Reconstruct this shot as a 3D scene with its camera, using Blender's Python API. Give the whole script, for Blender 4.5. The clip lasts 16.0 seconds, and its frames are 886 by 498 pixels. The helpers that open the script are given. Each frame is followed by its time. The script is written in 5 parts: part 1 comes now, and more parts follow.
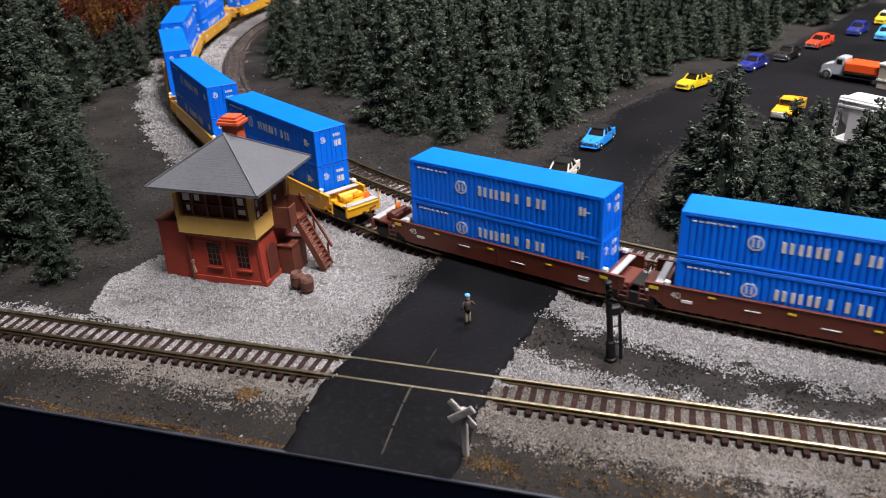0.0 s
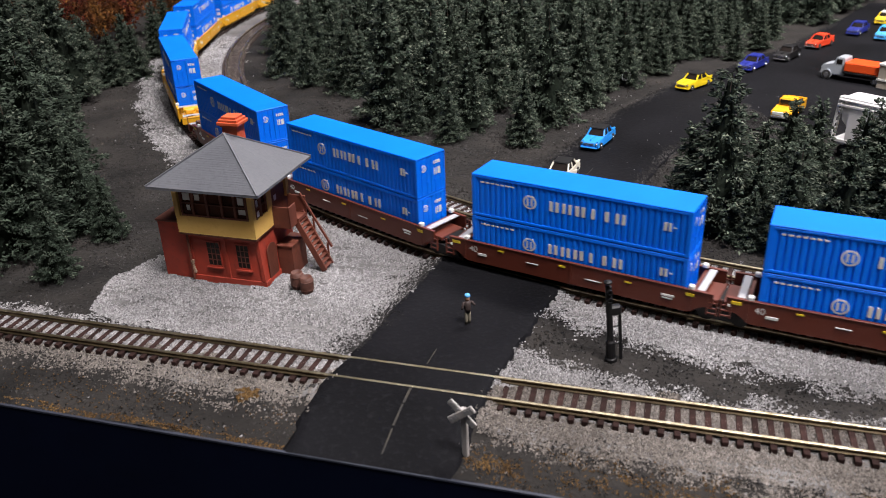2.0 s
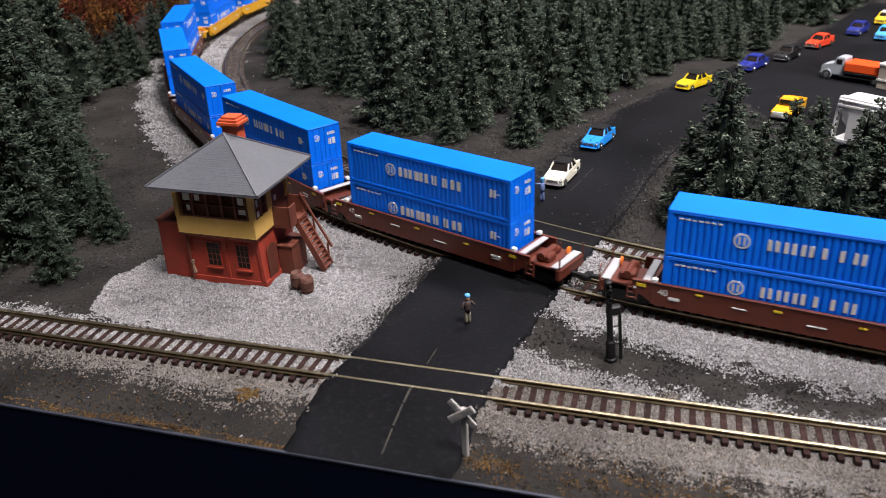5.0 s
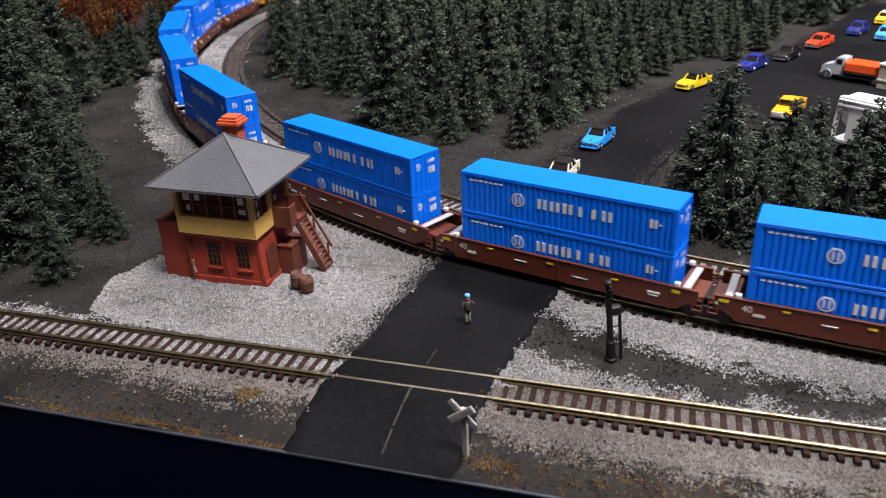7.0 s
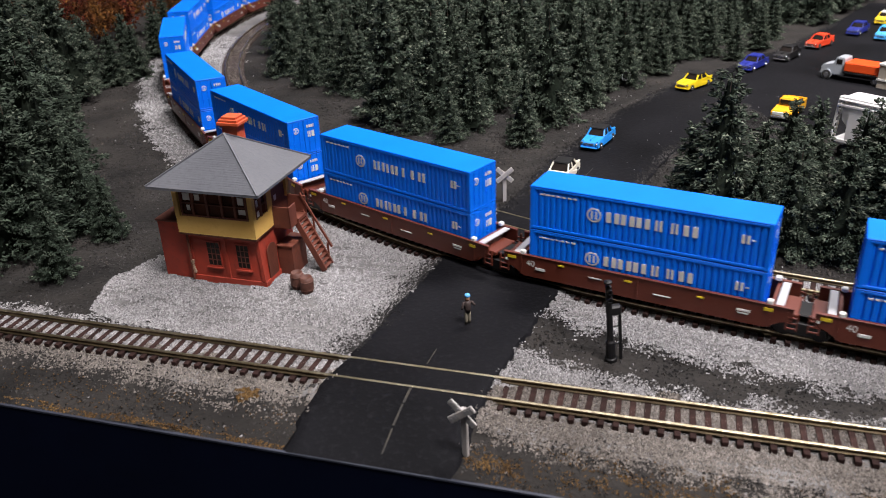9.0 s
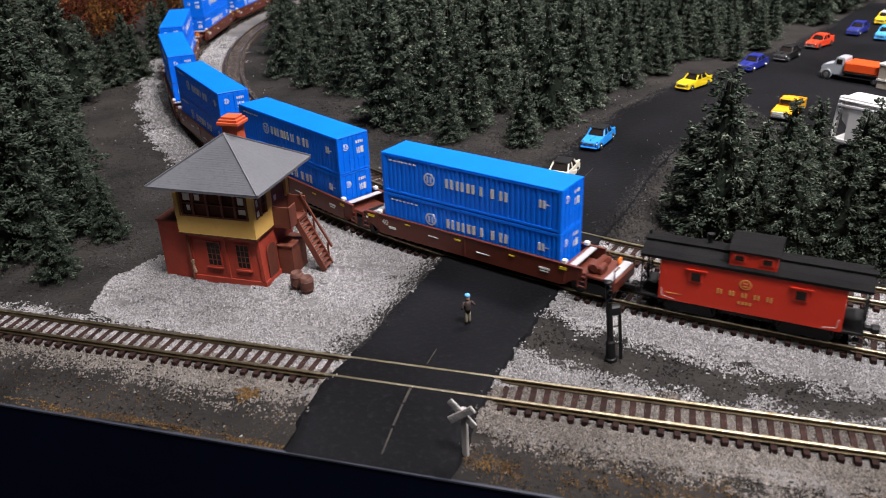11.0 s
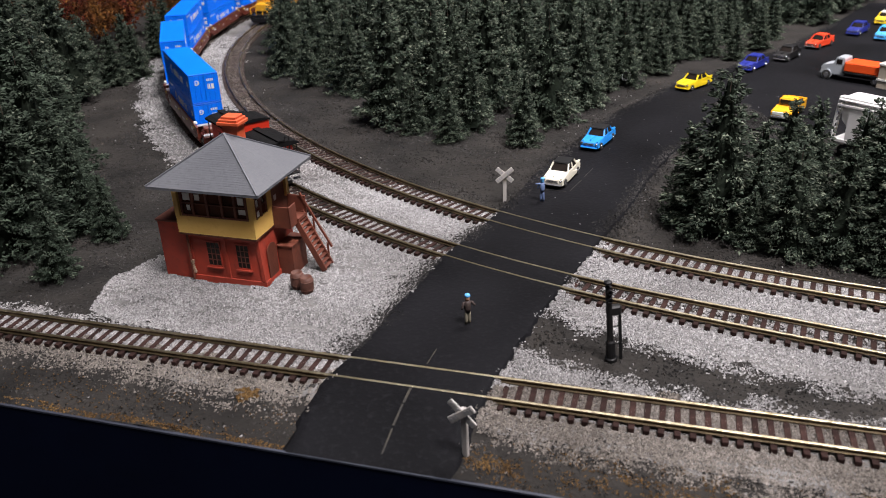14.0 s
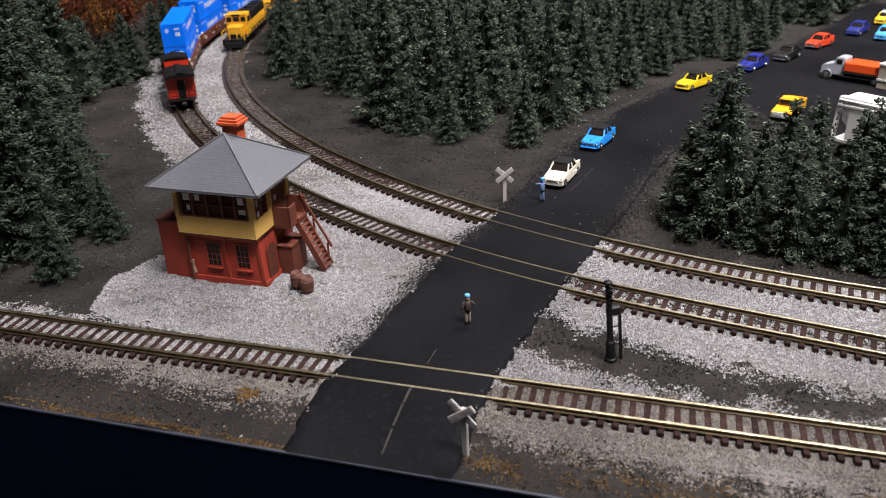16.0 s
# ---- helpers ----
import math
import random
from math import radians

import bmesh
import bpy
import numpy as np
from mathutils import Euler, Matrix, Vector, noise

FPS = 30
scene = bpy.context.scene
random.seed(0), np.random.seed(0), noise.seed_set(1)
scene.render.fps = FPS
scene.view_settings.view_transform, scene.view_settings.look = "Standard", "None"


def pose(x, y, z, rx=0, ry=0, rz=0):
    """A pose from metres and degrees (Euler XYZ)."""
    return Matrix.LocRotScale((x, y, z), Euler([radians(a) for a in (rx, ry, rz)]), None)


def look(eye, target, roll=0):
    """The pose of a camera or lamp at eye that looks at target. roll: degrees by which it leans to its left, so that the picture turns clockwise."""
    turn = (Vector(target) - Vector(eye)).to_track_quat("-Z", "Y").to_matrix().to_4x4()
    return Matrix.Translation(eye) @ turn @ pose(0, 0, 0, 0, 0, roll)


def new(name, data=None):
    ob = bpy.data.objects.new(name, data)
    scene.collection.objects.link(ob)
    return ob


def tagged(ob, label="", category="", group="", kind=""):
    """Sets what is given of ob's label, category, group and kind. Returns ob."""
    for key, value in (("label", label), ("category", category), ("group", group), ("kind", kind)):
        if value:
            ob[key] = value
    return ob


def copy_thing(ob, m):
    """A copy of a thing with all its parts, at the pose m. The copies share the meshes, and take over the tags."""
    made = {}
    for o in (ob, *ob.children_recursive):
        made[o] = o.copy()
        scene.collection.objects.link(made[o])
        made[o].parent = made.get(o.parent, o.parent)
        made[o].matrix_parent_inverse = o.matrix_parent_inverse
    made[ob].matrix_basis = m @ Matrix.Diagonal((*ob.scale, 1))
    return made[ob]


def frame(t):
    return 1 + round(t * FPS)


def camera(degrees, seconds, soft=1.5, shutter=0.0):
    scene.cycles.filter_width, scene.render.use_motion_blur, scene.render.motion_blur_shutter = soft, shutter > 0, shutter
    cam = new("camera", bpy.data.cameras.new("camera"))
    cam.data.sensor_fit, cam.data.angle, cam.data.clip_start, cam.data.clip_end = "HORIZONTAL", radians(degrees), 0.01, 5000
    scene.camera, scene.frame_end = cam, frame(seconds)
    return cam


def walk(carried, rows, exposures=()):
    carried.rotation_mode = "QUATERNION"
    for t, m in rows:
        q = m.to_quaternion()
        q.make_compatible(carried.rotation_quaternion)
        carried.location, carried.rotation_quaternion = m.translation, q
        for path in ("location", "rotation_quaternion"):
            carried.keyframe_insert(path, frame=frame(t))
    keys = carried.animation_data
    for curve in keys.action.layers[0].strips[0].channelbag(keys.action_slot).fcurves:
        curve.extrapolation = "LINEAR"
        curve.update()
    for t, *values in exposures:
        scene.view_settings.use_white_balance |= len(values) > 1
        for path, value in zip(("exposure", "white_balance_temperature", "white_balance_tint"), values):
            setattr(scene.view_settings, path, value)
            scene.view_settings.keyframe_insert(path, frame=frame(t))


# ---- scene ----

MM = 0.001  # a tabletop model railway at 1:160, laid out in millimetres


def mpose(x, y, z, rx=0, ry=0, rz=0):
    return pose(x * MM, y * MM, z * MM, rx, ry, rz)


# ---- camera: stands still on a tripod over the layout's edge ----
cam = camera(57.4, 16.0, soft=0.9, shutter=0.25)
EYE = mpose(0, 0, 134.75, 90 - 25.967, 0, 0) @ pose(0, 0, 0, 0, 0, -2.13)
cam.data.dof.use_dof, cam.data.dof.focus_distance, cam.data.dof.aperture_fstop = True, 0.31, 27.0
walk(cam, [(0.0, EYE), (16.0, EYE)])

# ---- light: ceiling panels of the room ----
world = bpy.data.worlds.new("room_air")
scene.world = world
world.use_nodes = True
world.node_tree.nodes["Background"].inputs[0].default_value = (0.86, 0.88, 1.0, 1)
world.node_tree.nodes["Background"].inputs[1].default_value = 0.10
scene.view_settings.exposure = 0.0


def panel(name, x, y, z, tx, ty, size, watts, colour, spread=180):
    data = bpy.data.lights.new(name, "AREA")
    data.shape, data.size, data.size_y, data.energy, data.color = "RECTANGLE", size[0] * MM, size[1] * MM, watts, colour
    data.spread = radians(spread)
    ob = new(name, data)
    ob.matrix_world = look((x * MM, y * MM, z * MM), (tx * MM, ty * MM, 0))
    return ob


panel("ceiling_lamp", 430, -230, 1380, 260, 500, (240, 400), 10.5, (1.0, 0.94, 0.95), 82)
panel("ceiling_lamp", -220, -320, 1400, 80, 380, (500, 260), 4.0, (0.98, 0.95, 0.985))
panel("ceiling_lamp", 500, 880, 1400, 290, 620, (600, 260), 30.0, (1.0, 0.945, 0.955))

# ---- materials ----


def tree_of(name):
    m = bpy.data.materials.new(name)
    m.use_nodes = True
    return m, m.node_tree.nodes, m.node_tree.links, m.node_tree.nodes["Principled BSDF"]


def surface(name, c1, c2, scale=0.5, rough=0.6, metal=0.0, bump=0.1, fine=6.0, c3=None, contrast=(0.35, 0.65), rand=0.0, per="object", spec=0.5):
    """Two colours mixed by a coarse noise, a finer noise for grain and relief. scale: cycles per mm."""
    m, n, l, b = tree_of(name)
    co = n.new("ShaderNodeTexCoord")
    big, small = n.new("ShaderNodeTexNoise"), n.new("ShaderNodeTexNoise")
    big.inputs["Scale"].default_value, big.inputs["Detail"].default_value = scale * 1000, 6
    small.inputs["Scale"].default_value, small.inputs["Detail"].default_value = scale * 1000 * fine, 4
    for k in (big, small):
        l.new(co.outputs["Object"], k.inputs["Vector"])
    ramp = n.new("ShaderNodeValToRGB")
    ramp.color_ramp.elements[0].position, ramp.color_ramp.elements[1].position = contrast
    ramp.color_ramp.elements[0].color, ramp.color_ramp.elements[1].color = (*c1, 1), (*c2, 1)
    l.new(big.outputs[0], ramp.inputs[0])
    last = ramp.outputs[0]
    mix = n.new("ShaderNodeMix")
    mix.data_type, mix.blend_type = "RGBA", "MIX"
    low = n.new("ShaderNodeMapRange")
    low.inputs[1].default_value, low.inputs[2].default_value, low.inputs[3].default_value, low.inputs[4].default_value = 0.52, 0.75, 0.0, 0.6
    l.new(small.outputs[0], low.inputs[0])
    l.new(low.outputs[0], mix.inputs[0])
    l.new(last, mix.inputs[6])
    mix.inputs[7].default_value = (*(c3 or [0.7 * v for v in c1]), 1)
    last = mix.outputs[2]
    if rand:
        src = n.new("ShaderNodeNewGeometry") if per == "island" else n.new("ShaderNodeObjectInfo")
        hsv, rng = n.new("ShaderNodeHueSaturation"), n.new("ShaderNodeMapRange")
        rng.inputs[3].default_value, rng.inputs[4].default_value = 1 - rand, 1 + rand
        l.new(src.outputs["Random Per Island" if per == "island" else "Random"], rng.inputs[0])
        l.new(rng.outputs[0], hsv.inputs["Value"])
        l.new(last, hsv.inputs["Color"])
        last = hsv.outputs[0]
    l.new(last, b.inputs["Base Color"])
    b.inputs["Roughness"].default_value, b.inputs["Metallic"].default_value = rough, metal
    b.inputs["Specular IOR Level"].default_value = spec
    if bump:
        bp = n.new("ShaderNodeBump")
        bp.inputs["Strength"].default_value, bp.inputs["Distance"].default_value = bump, 0.0006
        l.new(small.outputs[0], bp.inputs["Height"])
        l.new(bp.outputs[0], b.inputs["Normal"])
    return m


def plastic(name, c, rough=0.4, dust=0.1, bump=0.02):
    """Moulded, painted plastic with slight dust and mottling."""
    lighter = [v + (0.35 - v) * dust for v in c]
    return surface(name, c, [v * 0.9 for v in c], 0.12, rough, 0, bump, 9, c3=lighter, contrast=(0.3, 0.7))


STONE_WARM = surface("warm_stone", (0.120, 0.105, 0.093), (0.205, 0.184, 0.166), 0.02, 0.9, 0, 0.3, 30, c3=(0.110, 0.096, 0.082), rand=0.42, per="island", spec=0.25)
EARTH = surface("earth", (0.0078, 0.0073, 0.0069), (0.032, 0.0285, 0.0255), 0.028, 0.95, 0, 1.0, 18, c3=(0.0055, 0.0051, 0.0048), contrast=(0.3, 0.72), spec=0.2)
# bed darker than its stones, painting the shadow in the gaps between them
SHADED_GRIT = surface("shaded_grit_bed", (0.10, 0.096, 0.094), (0.17, 0.164, 0.162), 0.05, 0.95, 0, 0.8, 14, c3=(0.045, 0.042, 0.040), spec=0.2)
STONE = surface("ballast_stone", (0.225, 0.218, 0.218), (0.335, 0.328, 0.330), 0.02, 0.9, 0, 0.3, 30, c3=(0.17, 0.163, 0.162), rand=0.55, per="island", spec=0.25)
STONE_BROWN = surface("track_stone", (0.115, 0.098, 0.083), (0.175, 0.152, 0.132), 0.02, 0.9, 0, 0.3, 30, c3=(0.08, 0.066, 0.053), rand=0.35, per="island", spec=0.25)
DARK_STONE = surface("dark_stone", (0.012, 0.0114, 0.0110), (0.050, 0.0475, 0.046), 0.05, 0.95, 0, 0.3, 20, rand=0.5, per="island", spec=0.25)
EARTH_FOAM = surface("ground_foam", (0.018, 0.016, 0.0145), (0.050, 0.043, 0.037), 0.03, 0.95, 0, 0.4, 20, rand=0.55, per="island", spec=0.2)
TURF = surface("dry_turf", (0.070, 0.038, 0.014), (0.135, 0.080, 0.030), 0.1, 0.95, 0, 0.4, 10, c3=(0.05, 0.03, 0.014), rand=0.4, per="island", spec=0.2)
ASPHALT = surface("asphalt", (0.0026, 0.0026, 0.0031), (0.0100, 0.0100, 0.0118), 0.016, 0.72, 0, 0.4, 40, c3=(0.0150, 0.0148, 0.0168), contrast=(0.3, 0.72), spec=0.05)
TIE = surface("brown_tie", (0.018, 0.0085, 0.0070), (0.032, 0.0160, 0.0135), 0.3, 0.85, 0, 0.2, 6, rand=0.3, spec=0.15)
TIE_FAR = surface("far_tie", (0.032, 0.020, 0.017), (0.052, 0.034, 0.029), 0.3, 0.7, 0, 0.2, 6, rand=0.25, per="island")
RAIL = surface("nickel_rail", (0.44, 0.37, 0.23), (0.58, 0.51, 0.36), 0.1, 0.34, 1.0, 0.15, 10, c3=(0.27, 0.20, 0.10))
RAIL_WEB = surface("rail_side", (0.055, 0.040, 0.022), (0.10, 0.075, 0.04), 0.2, 0.5, 0.7, 0.1, 8)
BLUE = surface("blue_plastic", (0.001, 0.172, 0.90), (0.001, 0.152, 0.82), 0.05, 0.42, 0, 0.03, 20, c3=(0.006, 0.17, 0.84), spec=0.22)
WHITE = plastic("white_print", (0.68, 0.69, 0.66), 0.6, 0.1)
BROWN = plastic("oxide_brown", (0.110, 0.023, 0.012), 0.45, 0.03)
YELLOW = plastic("trailer_yellow", (0.72, 0.36, 0.015), 0.42, 0.03)
GREY = plastic("walkway_grey", (0.36, 0.36, 0.37), 0.6, 0.1)
ROOF_BLACK = surface("matt_roof_black", (0.0035, 0.0035, 0.004), (0.007, 0.007, 0.0075), 0.12, 0.85, 0, 0.3, 12, c3=(0.010, 0.0095, 0.009), spec=0.12)
BLACK = surface("black_plastic", (0.0045, 0.0045, 0.005), (0.008, 0.008, 0.0085), 0.12, 0.5, 0, 0.05, 9, c3=(0.013, 0.012, 0.012), spec=0.3)
ORANGE = plastic("orange_plastic", (0.80, 0.19, 0.02), 0.4, 0.02)
MARK = plastic("yellow_mark", (0.62, 0.46, 0.02), 0.5, 0.02)
CABOOSE_RED = plastic("caboose_red", (0.56, 0.030, 0.012), 0.4, 0.015)
GOLD = plastic("gold_print", (0.55, 0.33, 0.08), 0.5, 0.05)
BRICK = surface("brick_red", (0.36, 0.040, 0.019), (0.25, 0.033, 0.018), 0.06, 0.65, 0, 0.35, 7, c3=(0.17, 0.030, 0.019), contrast=(0.42, 0.7))
BRICK_DARK = surface("oxide_wood", (0.095, 0.023, 0.012), (0.145, 0.038, 0.020), 0.08, 0.65, 0, 0.2, 8)
CREAM = surface("cream_yellow", (0.56, 0.34, 0.085), (0.64, 0.41, 0.125), 0.06, 0.6, 0, 0.1, 8, c3=(0.48, 0.28, 0.07))
SLATE = surface("slate_grey", (0.078, 0.081, 0.093), (0.110, 0.113, 0.126), 0.03, 0.6, 0, 0.3, 22, c3=(0.062, 0.065, 0.075))
CHIMNEY = surface("orange_brick", (0.58, 0.10, 0.03), (0.50, 0.075, 0.024), 0.1, 0.6, 0, 0.2, 8)
PANE = surface("dark_pane", (0.012, 0.010, 0.009), (0.020, 0.016, 0.014), 0.1, 0.18, 0, 0.0, spec=0.2)
TOWER_PANE = surface("brown_pane", (0.090, 0.022, 0.011), (0.030, 0.010, 0.006), 0.12, 0.2, 0, 0.0, spec=0.2)
NEEDLE = surface("needles", (0.0200, 0.0300, 0.0205), (0.056, 0.074, 0.053), 0.08, 0.9, 0, 0.3, 10, c3=(0.011, 0.016, 0.011), rand=0.5, per="island", spec=0.2)
# pale flock, brightened to paint the lit tops of the tufts
NEEDLE_TIP = surface("lit_needle_flock", (0.085, 0.101, 0.074), (0.140, 0.158, 0.120), 0.1, 0.9, 0, 0.2, 8, rand=0.5, per="island", spec=0.2)
AUTUMN = surface("autumn_leaves", (0.065, 0.011, 0.004), (0.13, 0.060, 0.011), 0.03, 0.9, 0, 0.2, 3, c3=(0.012, 0.008, 0.004), contrast=(0.42, 0.6), rand=0.6, per="island", spec=0.2)
# near-black core colour: shade painted inside the spruce crowns
CORE_SHADE = surface("core_shade", (0.006, 0.009, 0.006), (0.014, 0.019, 0.013), 0.3, 0.95, 0, 0.3, spec=0.1)
RUST = surface("rusty_cask", (0.075, 0.026, 0.016), (0.11, 0.040, 0.026), 0.2, 0.7, 0, 0.2)
BARK = surface("bark", (0.035, 0.024, 0.017), (0.06, 0.042, 0.03), 0.3, 0.9, 0, 0.3)
STEEL_WHITE = plastic("aged_white", (0.46, 0.43, 0.41), 0.6, 0.05)
FASCIA = surface("black_fascia", (0.0010, 0.0023, 0.0095), (0.0015, 0.0032, 0.0125), 0.02, 0.8, 0, 0.02, spec=0.06)
# bluish lip colour, painting the reflection off the board's top
LIP = surface("reflecting_lip", (0.012, 0.015, 0.026), (0.028, 0.033, 0.05), 0.05, 0.6, 0, 0.1)
PAINT_WALL = surface("wall_paint", (0.27, 0.285, 0.32), (0.32, 0.335, 0.37), 0.002, 0.8, 0, 0.05)
DARK_FLOOR = surface("dark_carpet", (0.012, 0.012, 0.016), (0.02, 0.02, 0.025), 0.01, 0.9, 0, 0.2, spec=0.1)

# ---- mesh helpers, all in millimetres ----


def box(bm, x0, x1, y0, y1, z0, z1, bevel=0.0):
    v = [bm.verts.new(q) for q in ((x0, y0, z0), (x1, y0, z0), (x1, y1, z0), (x0, y1, z0), (x0, y0, z1), (x1, y0, z1), (x1, y1, z1), (x0, y1, z1))]
    f = [bm.faces.new([v[i] for i in q]) for q in ((3, 2, 1, 0), (4, 5, 6, 7), (0, 1, 5, 4), (1, 2, 6, 5), (2, 3, 7, 6), (3, 0, 4, 7))]
    if bevel:
        edges = list({e for q in f for e in q.edges})
        bmesh.ops.bevel(bm, geom=edges, offset=bevel, segments=1, affect="EDGES")


def bar(bm, a, b, w, h=None):
    """A square bar from a to b."""
    a, b = Vector(a), Vector(b)
    d = (b - a).normalized()
    up = Vector((0, 0, 1)) if abs(d.z) < 0.9 else Vector((1, 0, 0))
    s = d.cross(up).normalized() * (w / 2)
    u = s.cross(d).normalized() * ((h or w) / 2)
    lo = [bm.verts.new(a + i * s + j * u) for i, j in ((-1, -1), (1, -1), (1, 1), (-1, 1))]
    hi = [bm.verts.new(b + i * s + j * u) for i, j in ((-1, -1), (1, -1), (1, 1), (-1, 1))]
    bm.faces.new(lo[::-1]), bm.faces.new(hi)
    for i in range(4):
        bm.faces.new((lo[i], lo[(i + 1) % 4], hi[(i + 1) % 4], hi[i]))


def ring(bm, at, axis, r0, r1, length, n=16):
    """A lathe piece: rings (r, along) closed at both ends; r0 and r1 are end radii."""
    turned(bm, at, axis, [(r0, 0), (r1, length)], n)


def turned(bm, at, axis, profile, n=16):
    q = Vector((0, 0, 1)).rotation_difference(Vector(axis))
    at = Vector(at)
    rows = [[bm.verts.new(at + q @ Vector((r * math.cos(2 * math.pi * i / n), r * math.sin(2 * math.pi * i / n), z))) for i in range(n)] for r, z in profile]
    for a, b in zip(rows, rows[1:]):
        for i in range(n):
            bm.faces.new((a[i], a[(i + 1) % n], b[(i + 1) % n], b[i]))
    bm.faces.new(rows[0][::-1]), bm.faces.new(rows[-1])


def prism(bm, outline, y0, y1):
    """An outline in x and z, drawn out along y."""
    a = [bm.verts.new((x, y0, z)) for x, z in outline]
    b = [bm.verts.new((x, y1, z)) for x, z in outline]
    bm.faces.new(a), bm.faces.new(b[::-1])
    n = len(a)
    for i in range(n):
        bm.faces.new((a[(i + 1) % n], a[i], b[i], b[(i + 1) % n]))


def mesh_of(name, bm, mat):
    bmesh.ops.recalc_face_normals(bm, faces=bm.faces)
    bmesh.ops.scale(bm, vec=(MM, MM, MM), verts=bm.verts)
    me = bpy.data.meshes.new(name)
    bm.to_mesh(me)
    bm.free()
    me.materials.append(mat)
    return me


def part(name, bm, mat, parent=None, label="", smooth=False):
    me = mesh_of(name, bm, mat) if isinstance(bm, bmesh.types.BMesh) else bm
    if smooth:
        me.polygons.foreach_set("use_smooth", [True] * len(me.polygons))
    ob = new(name, me)
    ob.parent = parent
    if label:
        tagged(ob, label)
    return ob


def boxes(*rows, bevel=0.0):
    bm = bmesh.new()
    for r in rows:
        box(bm, *r, bevel=bevel)
    return bm


def thing(name, m, label, category, group="", kind=""):
    ob = new(name)
    ob.empty_display_size = 0.01
    ob.matrix_basis = m
    return tagged(ob, label, category, group, kind)


def raw(name, verts, faces, mat, parent=None):
    me = bpy.data.meshes.new(name)
    me.from_pydata((np.asarray(verts) * MM).tolist(), [], faces.tolist() if hasattr(faces, "tolist") else faces)
    me.update()
    me.materials.append(mat)
    ob = new(name, me)
    ob.parent = parent
    return ob


WRITTEN = {}


def lettering(words, size, mat, name, parent, m):
    """Flat writing as a mesh, in the built-in font."""
    if (words, size) not in WRITTEN:
        cu = bpy.data.curves.new("writing", "FONT")
        cu.body, cu.size, cu.extrude = words, size * MM, 0.02 * MM
        tmp = bpy.data.objects.new("writing", cu)
        scene.collection.objects.link(tmp)
        me = bpy.data.meshes.new_from_object(tmp.evaluated_get(bpy.context.evaluated_depsgraph_get()))
        bpy.data.objects.remove(tmp)
        me.materials.clear()
        me.materials.append(mat)
        WRITTEN[words, size] = me
    ob = new(name, WRITTEN[words, size])
    ob.parent = parent
    ob.matrix_basis = m
    return ob


# ---- the tracks' lines ----
STEP = 5.0


def track_line(x, y, h, s0, k1, k2, n):
    """A straight, an easement and a curve; a point every STEP mm."""
    pts = [(x, y)]
    for i in range(n):
        s = i * STEP
        k = 0 if s < s0 - 60 else k1 * (s - s0 + 60) / 60 if s < s0 else k1 + (k2 - k1) * min(1, (s - s0) / 400)
        h2 = h - k * STEP
        x, y, h = x + STEP * math.cos((h + h2) / 2), y + STEP * math.sin((h + h2) / 2), h2
        pts.append((x, y))
    return np.array(pts)


def along(line, s):
    i = max(0.0, min(s / STEP, len(line) - 1.001))
    k = int(i)
    return line[k] * (1 - i + k) + line[k + 1] * (i - k)


def seat(line, s, half, z=0.0):
    """The pose of a car whose trucks stand half before and behind s; its x points back along the line."""
    a, b = along(line, s - half), along(line, s + half)
    return mpose((a[0] + b[0]) / 2, (a[1] + b[1]) / 2, z, 0, 0, math.degrees(math.atan2(a[1] - b[1], a[0] - b[0])))


MAIN = track_line(302.7, 112.5, 2.66714, 280.0, 0.0021503, 0.0017075, 520)
INNER = track_line(308.8, 155.5, 2.71622, 215.0, 0.0020399, 0.0018468, 420)
FRONT = np.array([(420.0 - i * STEP * 0.9572, 64.2 + i * STEP * 0.2895) for i in range(170)])

# ---- lie of the land ----


def edge_y(x):
    """The layout's front edge."""
    return 154.2 - 0.2985 * x


def away(pts, line):
    """Distance of points to a line, and the side: positive on the far side."""
    out = np.empty(len(pts))
    step = (line[1:] - line[:-1]) / STEP
    a = line[:-1]
    aa = (a ** 2).sum(1)
    for i in range(0, len(pts), 4000):
        q = pts[i:i + 4000]
        k = (aa[None] - 2 * q @ a.T).argmin(1)
        d = q - a[k]
        out[i:i + 4000] = np.where(d[:, 0] * step[k, 1] - d[:, 1] * step[k, 0] < 0, -1, 1) * np.sqrt((d ** 2).sum(1))
    return out


def inside(pts, poly):
    x, y = pts[:, 0], pts[:, 1]
    res = np.zeros(len(pts), bool)
    for (x0, y0), (x1, y1) in zip(poly, poly[1:] + poly[:1]):
        if y0 != y1:
            res ^= ((y0 > y) != (y1 > y)) & (x < (x1 - x0) * (y - y0) / (y1 - y0) + x0)
    return res


def rough(pts, size, seed):
    """Smooth noise, about -1 to 1, from sums of turned waves."""
    rng = np.random.default_rng(seed)
    v = np.zeros(len(pts))
    for k in range(14):
        a, ph = rng.uniform(0, 6.28, 2)
        f = rng.uniform(0.5, 2.2) / size * 6.28
        v += np.sin((pts[:, 0] * np.cos(a) + pts[:, 1] * np.sin(a)) * f + ph)
    return v / 4.0


